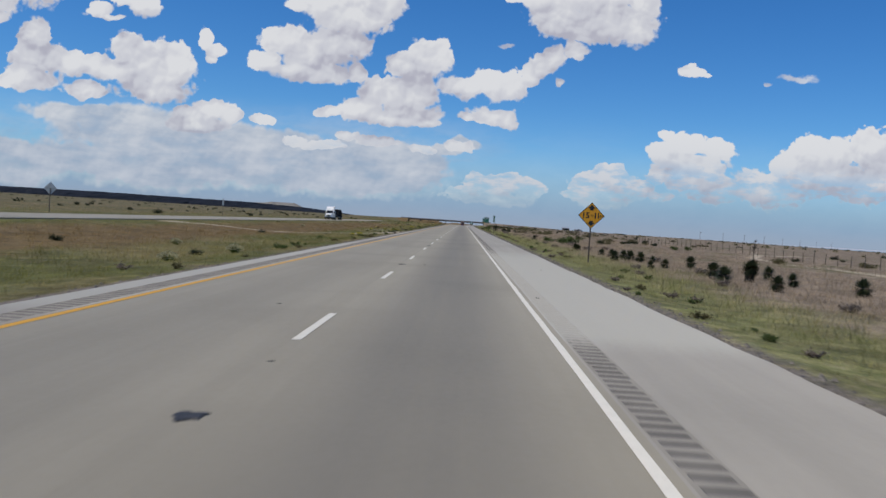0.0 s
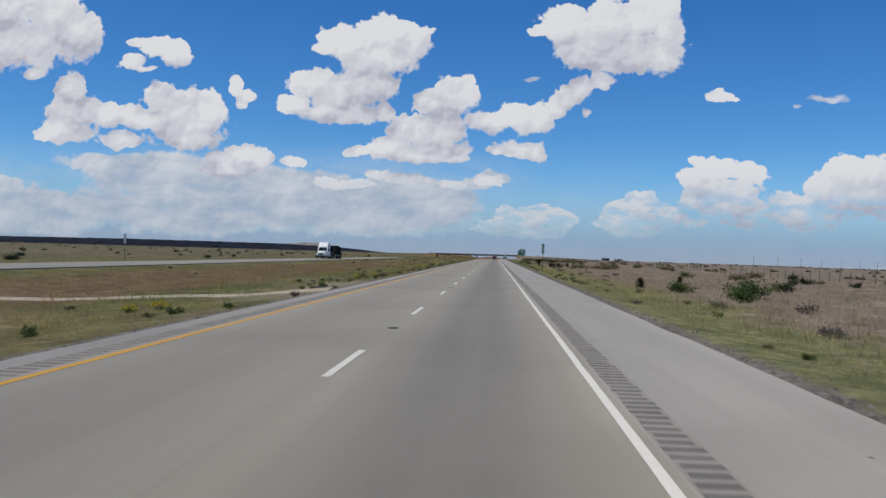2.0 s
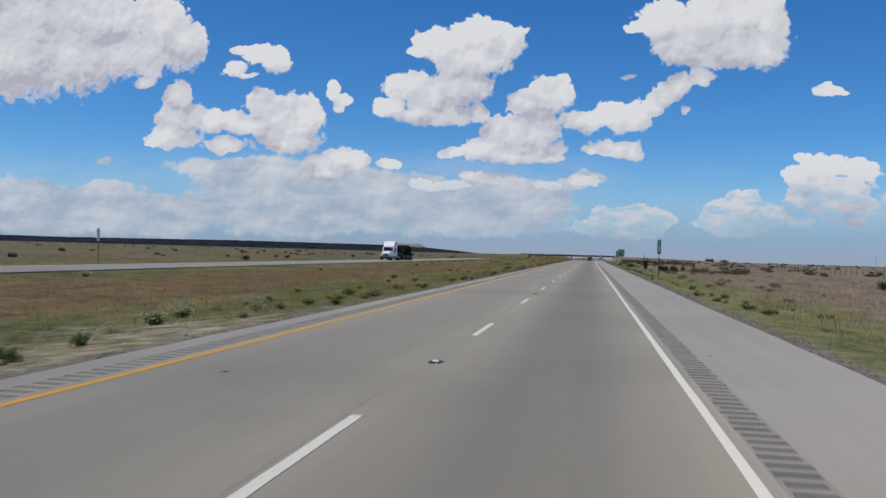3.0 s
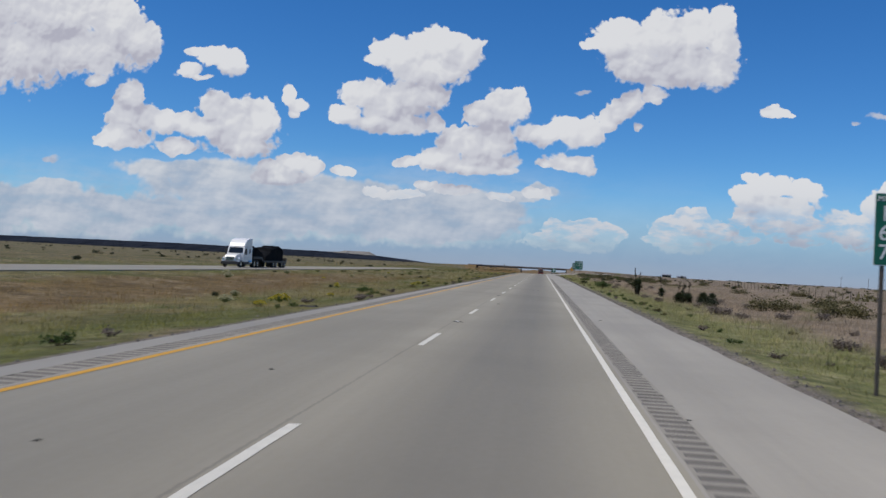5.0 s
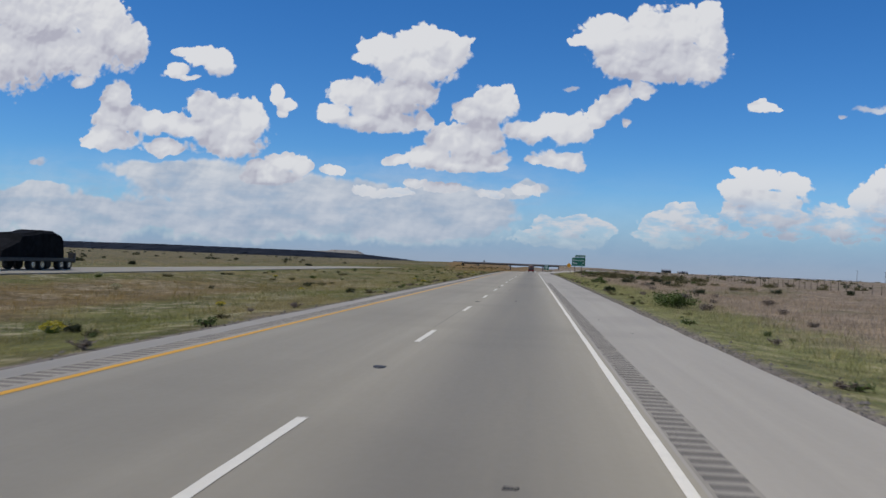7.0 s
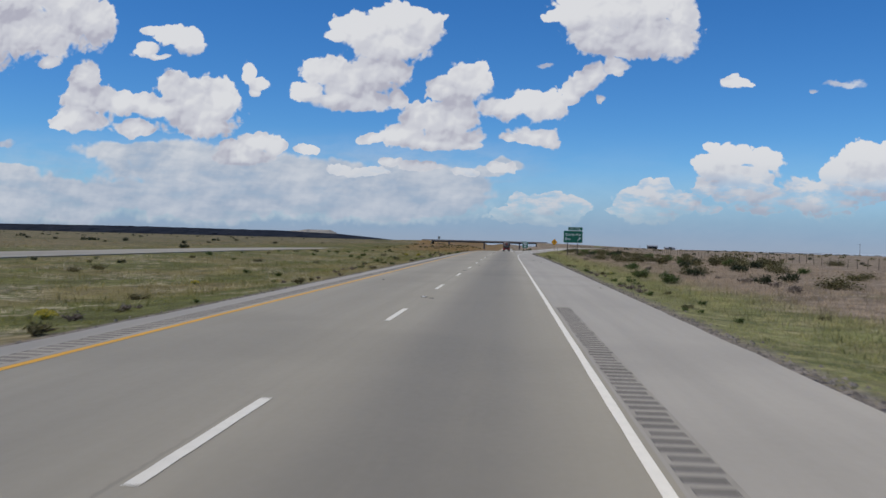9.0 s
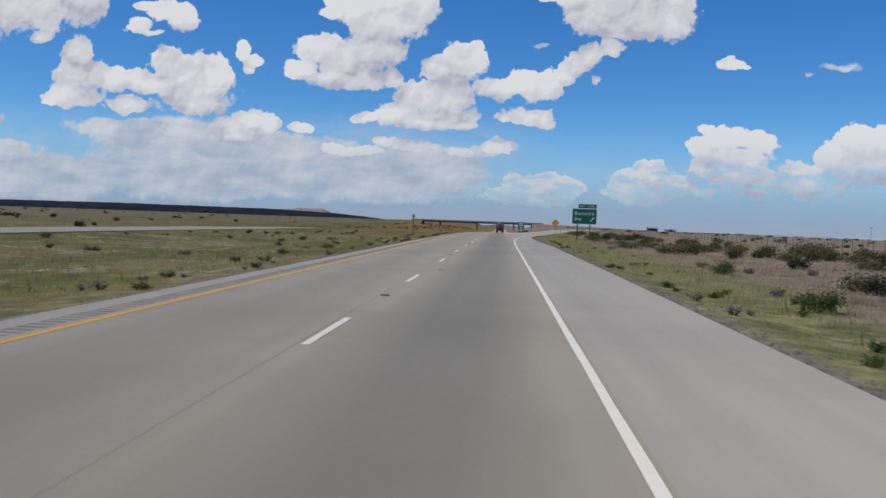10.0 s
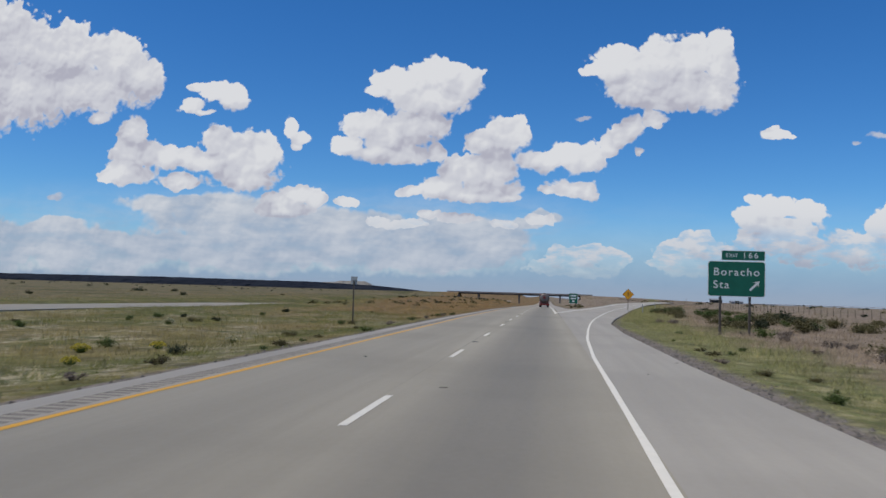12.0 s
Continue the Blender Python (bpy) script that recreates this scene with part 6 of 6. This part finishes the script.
def bloom(name, label, mat, seed, at):
    """A low rounded weed with a crown of flower heads."""
    r = random.Random(seed)
    t = thing(name, (*at, on_land(*at)))
    leaf, flo = [], []
    for k in range(260):
        a, f = r.uniform(0, 6.28), math.sqrt(r.random())
        top = Vector((0.42 * f * math.cos(a), 0.42 * f * math.sin(a), 0.38 * (1 - 0.55 * f * f) + r.uniform(-0.05, 0.05)))
        root = Vector((0.10 * f * math.cos(a), 0.10 * f * math.sin(a), -0.02))
        leaf.append([root, root + Vector((0.012, 0.006, 0)), top])
        e, g = Vector((r.uniform(-1, 1), r.uniform(-1, 1), 0.3)).normalized() * 0.035, Vector((r.uniform(-1, 1), r.uniform(-1, 1), 0.5)).normalized() * 0.035
        flo.append([top - e, top + g, top + e])
        flo.append([top - e, top + e, top - g])
    for nm, arr, mt in (("stalks", leaf, "bush_green"), ("flower_crown", flo, mat)):
        o = new(nm, tri_mesh(nm, np.array([[tuple(v) for v in tri] for tri in arr]), mt))
        o.parent = t
        tagged(o, kind="stuff")
    return tagged(t, label, "wildflower", group="flowering weeds by the road")


yb = bloom("flowering_weed", "rounded weed with bright yellow flowers in grass", "yellow_bloom", 1, (-9.2, 190.8))
for x, y, s in ((-8.7, 197.9, 0.8), (-8.4, 185.5, 1.0), (-9.0, 229.2, 1.0), (-9.2, 233.6, 1.2), (-10.2, 192.5, 0.7), (-12.5, 215, 0.9), (-14, 221, 0.7), (-7.7, 293.1, 0.9), (-8.4, 88.5, 1.2), (-9.1, 87.8, 1.0), (-10, 247, 0.8), (-11, 311, 0.7), (-10, 394, 1.0),
                (-11.5, 392, 1.1), (-9.5, 388, 0.9), (-13, 270, 0.8), (9.6, 160.5, 0.8), (8.9, 137, 0.6), (9.4, 333, 0.6), (-16, 180, 0.8), (-20, 240, 0.9), (-24, 300, 1.0), (-8.2, 126, 0.8), (-9.1, 131, 1.0), (-8.0, 134, 0.7), (-10.2, 138, 0.9), (-9.0, 142, 0.8), (-12, 133, 0.9)):
    copy_thing(yb, pose(x, y, on_land(x, y), 0, 0, x * 77) @ Matrix.Scale(s * 0.65, 4))
pb = bloom("flowering_weed", "rounded weed with pale cream seed heads in grass", "pale_bloom", 2, (-8.8, 112.9))
for x, y, s in ((-9.6, 116, 1.1), (-8.3, 110, 0.8), (-7.6, 37.5, 1.1), (-13, 46, 1.0), (-10, 122, 0.8), (-7.9, 30, 1.0), (-11.5, 190, 1.0), (-14, 198, 0.9), (-25, 226, 1.3), (-29, 236, 1.2), (-27, 250, 1.3), (-22, 262, 1.0), (-30, 275, 1.2), (-17, 300, 0.9), (-9.8, 320, 0.9), (-12, 366, 1.1), (-11, 376, 0.9),
                (-26, 180, 1.1), (-28, 140, 1.1), (-22, 130, 0.9), (-9.0, 398, 0.8), (-17, 410, 1.0), (-8.1, 118, 0.9), (-9.2, 121, 1.1), (-10.4, 125, 0.9), (-8.8, 129, 0.8), (-11, 119, 1.0)):
    copy_thing(pb, pose(x, y, on_land(x, y), 0, 0, x * 53) @ Matrix.Scale(s * 0.85, 4))


# ---- ranch fence on the plain ----
def fence():
    t = thing("ranch_fence", (0, 0, 0))
    tagged(t, "weathered wooden ranch fence posts with wire strands", "fence")
    bm = bmesh.new()
    tube(bm, (0, 0, -0.3), (0, 0, 1.25), 0.05, 0.042, 8)
    tall = part("post", bm, "wood_post", t)
    me = tall.data
    r = random.Random(3)
    path = []
    for k in range(400):
        y = 60 + k * 3.1
        x = 40.5 + 0.012 * (y - 60) + 0.5 * math.sin(y * 0.02)
        path.append((x, y, on_land(x, y)))
    for k, (x, y, z) in enumerate(path):
        o = tall if k == 0 else new("post", me)
        o.parent = t
        o.matrix_local = pose(x, y, z, r.uniform(-3, 3), r.uniform(-3, 3), r.uniform(0, 360)) @ Matrix.Diagonal((1, 1, r.uniform(0.85, 1.08), 1))
    for h in (0.45, 0.8, 1.12):
        cu = bmesh.new()
        for a, b in zip(path[::7], path[7::7]):
            tube(cu, (a[0], a[1], a[2] + h), (b[0], b[1], b[2] + h), 0.003, 0.003, 4)
        part("wire_strand", cu, "wire", t, "thin wire strand")


fence()


# ---- far things: poles, tower, sheds ----
def power_pole(x, y, h):
    t = thing("power_pole", (x, y, on_land(x, y)))
    part("pole", tube(bmesh.new(), (0, 0, -0.5), (0, 0, h), 0.16, 0.11, 8), "wood_post", t, "weathered timber pole")
    arm = part("crossarm", box(bmesh.new(), -1.2, 1.2, -0.06, 0.06, h - 0.7, h - 0.55), "wood_post", t, "timber crossarm")
    for dx in (-1.05, 0, 1.05):
        part("insulator", tube(bmesh.new(), (dx, 0, h - 0.55), (dx, 0, h - 0.35), 0.05, 0.04, 6), "sign_back", arm)
    return tagged(t, "weathered timber power pole far out on the plain", "power pole", group="power poles on the plain")


first = power_pole(250, 900, 9.0)
for k in range(1, 8):
    x, y = 250 + k * 34, 900 + k * 34
    copy_thing(first, pose(x, y, on_land(x, y), 0, 0, 20))


def mast(x, y, h):
    t = thing("lattice_mast", (x, y, on_land(x, y)))
    for sx, sy in ((-1, -1), (1, -1), (1, 1), (-1, 1)):
        part("leg", tube(bmesh.new(), (sx * 2.2, sy * 2.2, -0.2), (sx * 0.5, sy * 0.5, h), 0.16, 0.12, 5), "galvanised", t)
    for k in range(7):
        f0, f1 = k / 7, (k + 1) / 7
        w0, w1 = 2.2 - 1.7 * f0, 2.2 - 1.7 * f1
        bm = bmesh.new()
        for a, b in (((-w0, -w0), (w1, -w1)), ((w0, -w0), (w1, w1)), ((w0, w0), (-w1, w1)), ((-w0, w0), (-w1, -w1))):
            tube(bm, (*a, h * f0), (*b, h * f1), 0.08, 0.08, 4)
        part("brace", bm, "galvanised", t)
    return tagged(t, "slender steel lattice mast beyond the brush", "mast")


mast(360, 2650, 24)


def shed(x, y, w, d, h, label, wall="wall_tan"):
    z = min(on_land(x - w / 2, y), on_land(x + w / 2, y + d)) - 0.2
    t = thing("ranch_shed", (x, y, z))
    part("wall", box(bmesh.new(), -w / 2, w / 2, 0, d, 0, h, 0.03), wall, t, "plain metal wall")
    bm = bmesh.new()
    side_plate(bm, [(-0.4, h), (d / 2, h + d * 0.16), (d + 0.4, h), (d + 0.4, h + 0.12), (d / 2, h + d * 0.16 + 0.14), (-0.4, h + 0.12)], -w / 2 - 0.4, w / 2 + 0.4)
    part("roof", bm, "roof_grey", t, "low grey metal roof")
    part("door", box(bmesh.new(), -1.4, 1.4, -0.05, -0.005, 0, 2.4), "glass", t, "dark doorway")
    return tagged(t, label, "shed")


shed(121, 990, 7.5, 6, 2.4, "dark low ranch building far out on the plain", "chassis")
shed(136, 995, 8, 6, 1.5, "long pale ranch shed far out on the plain")
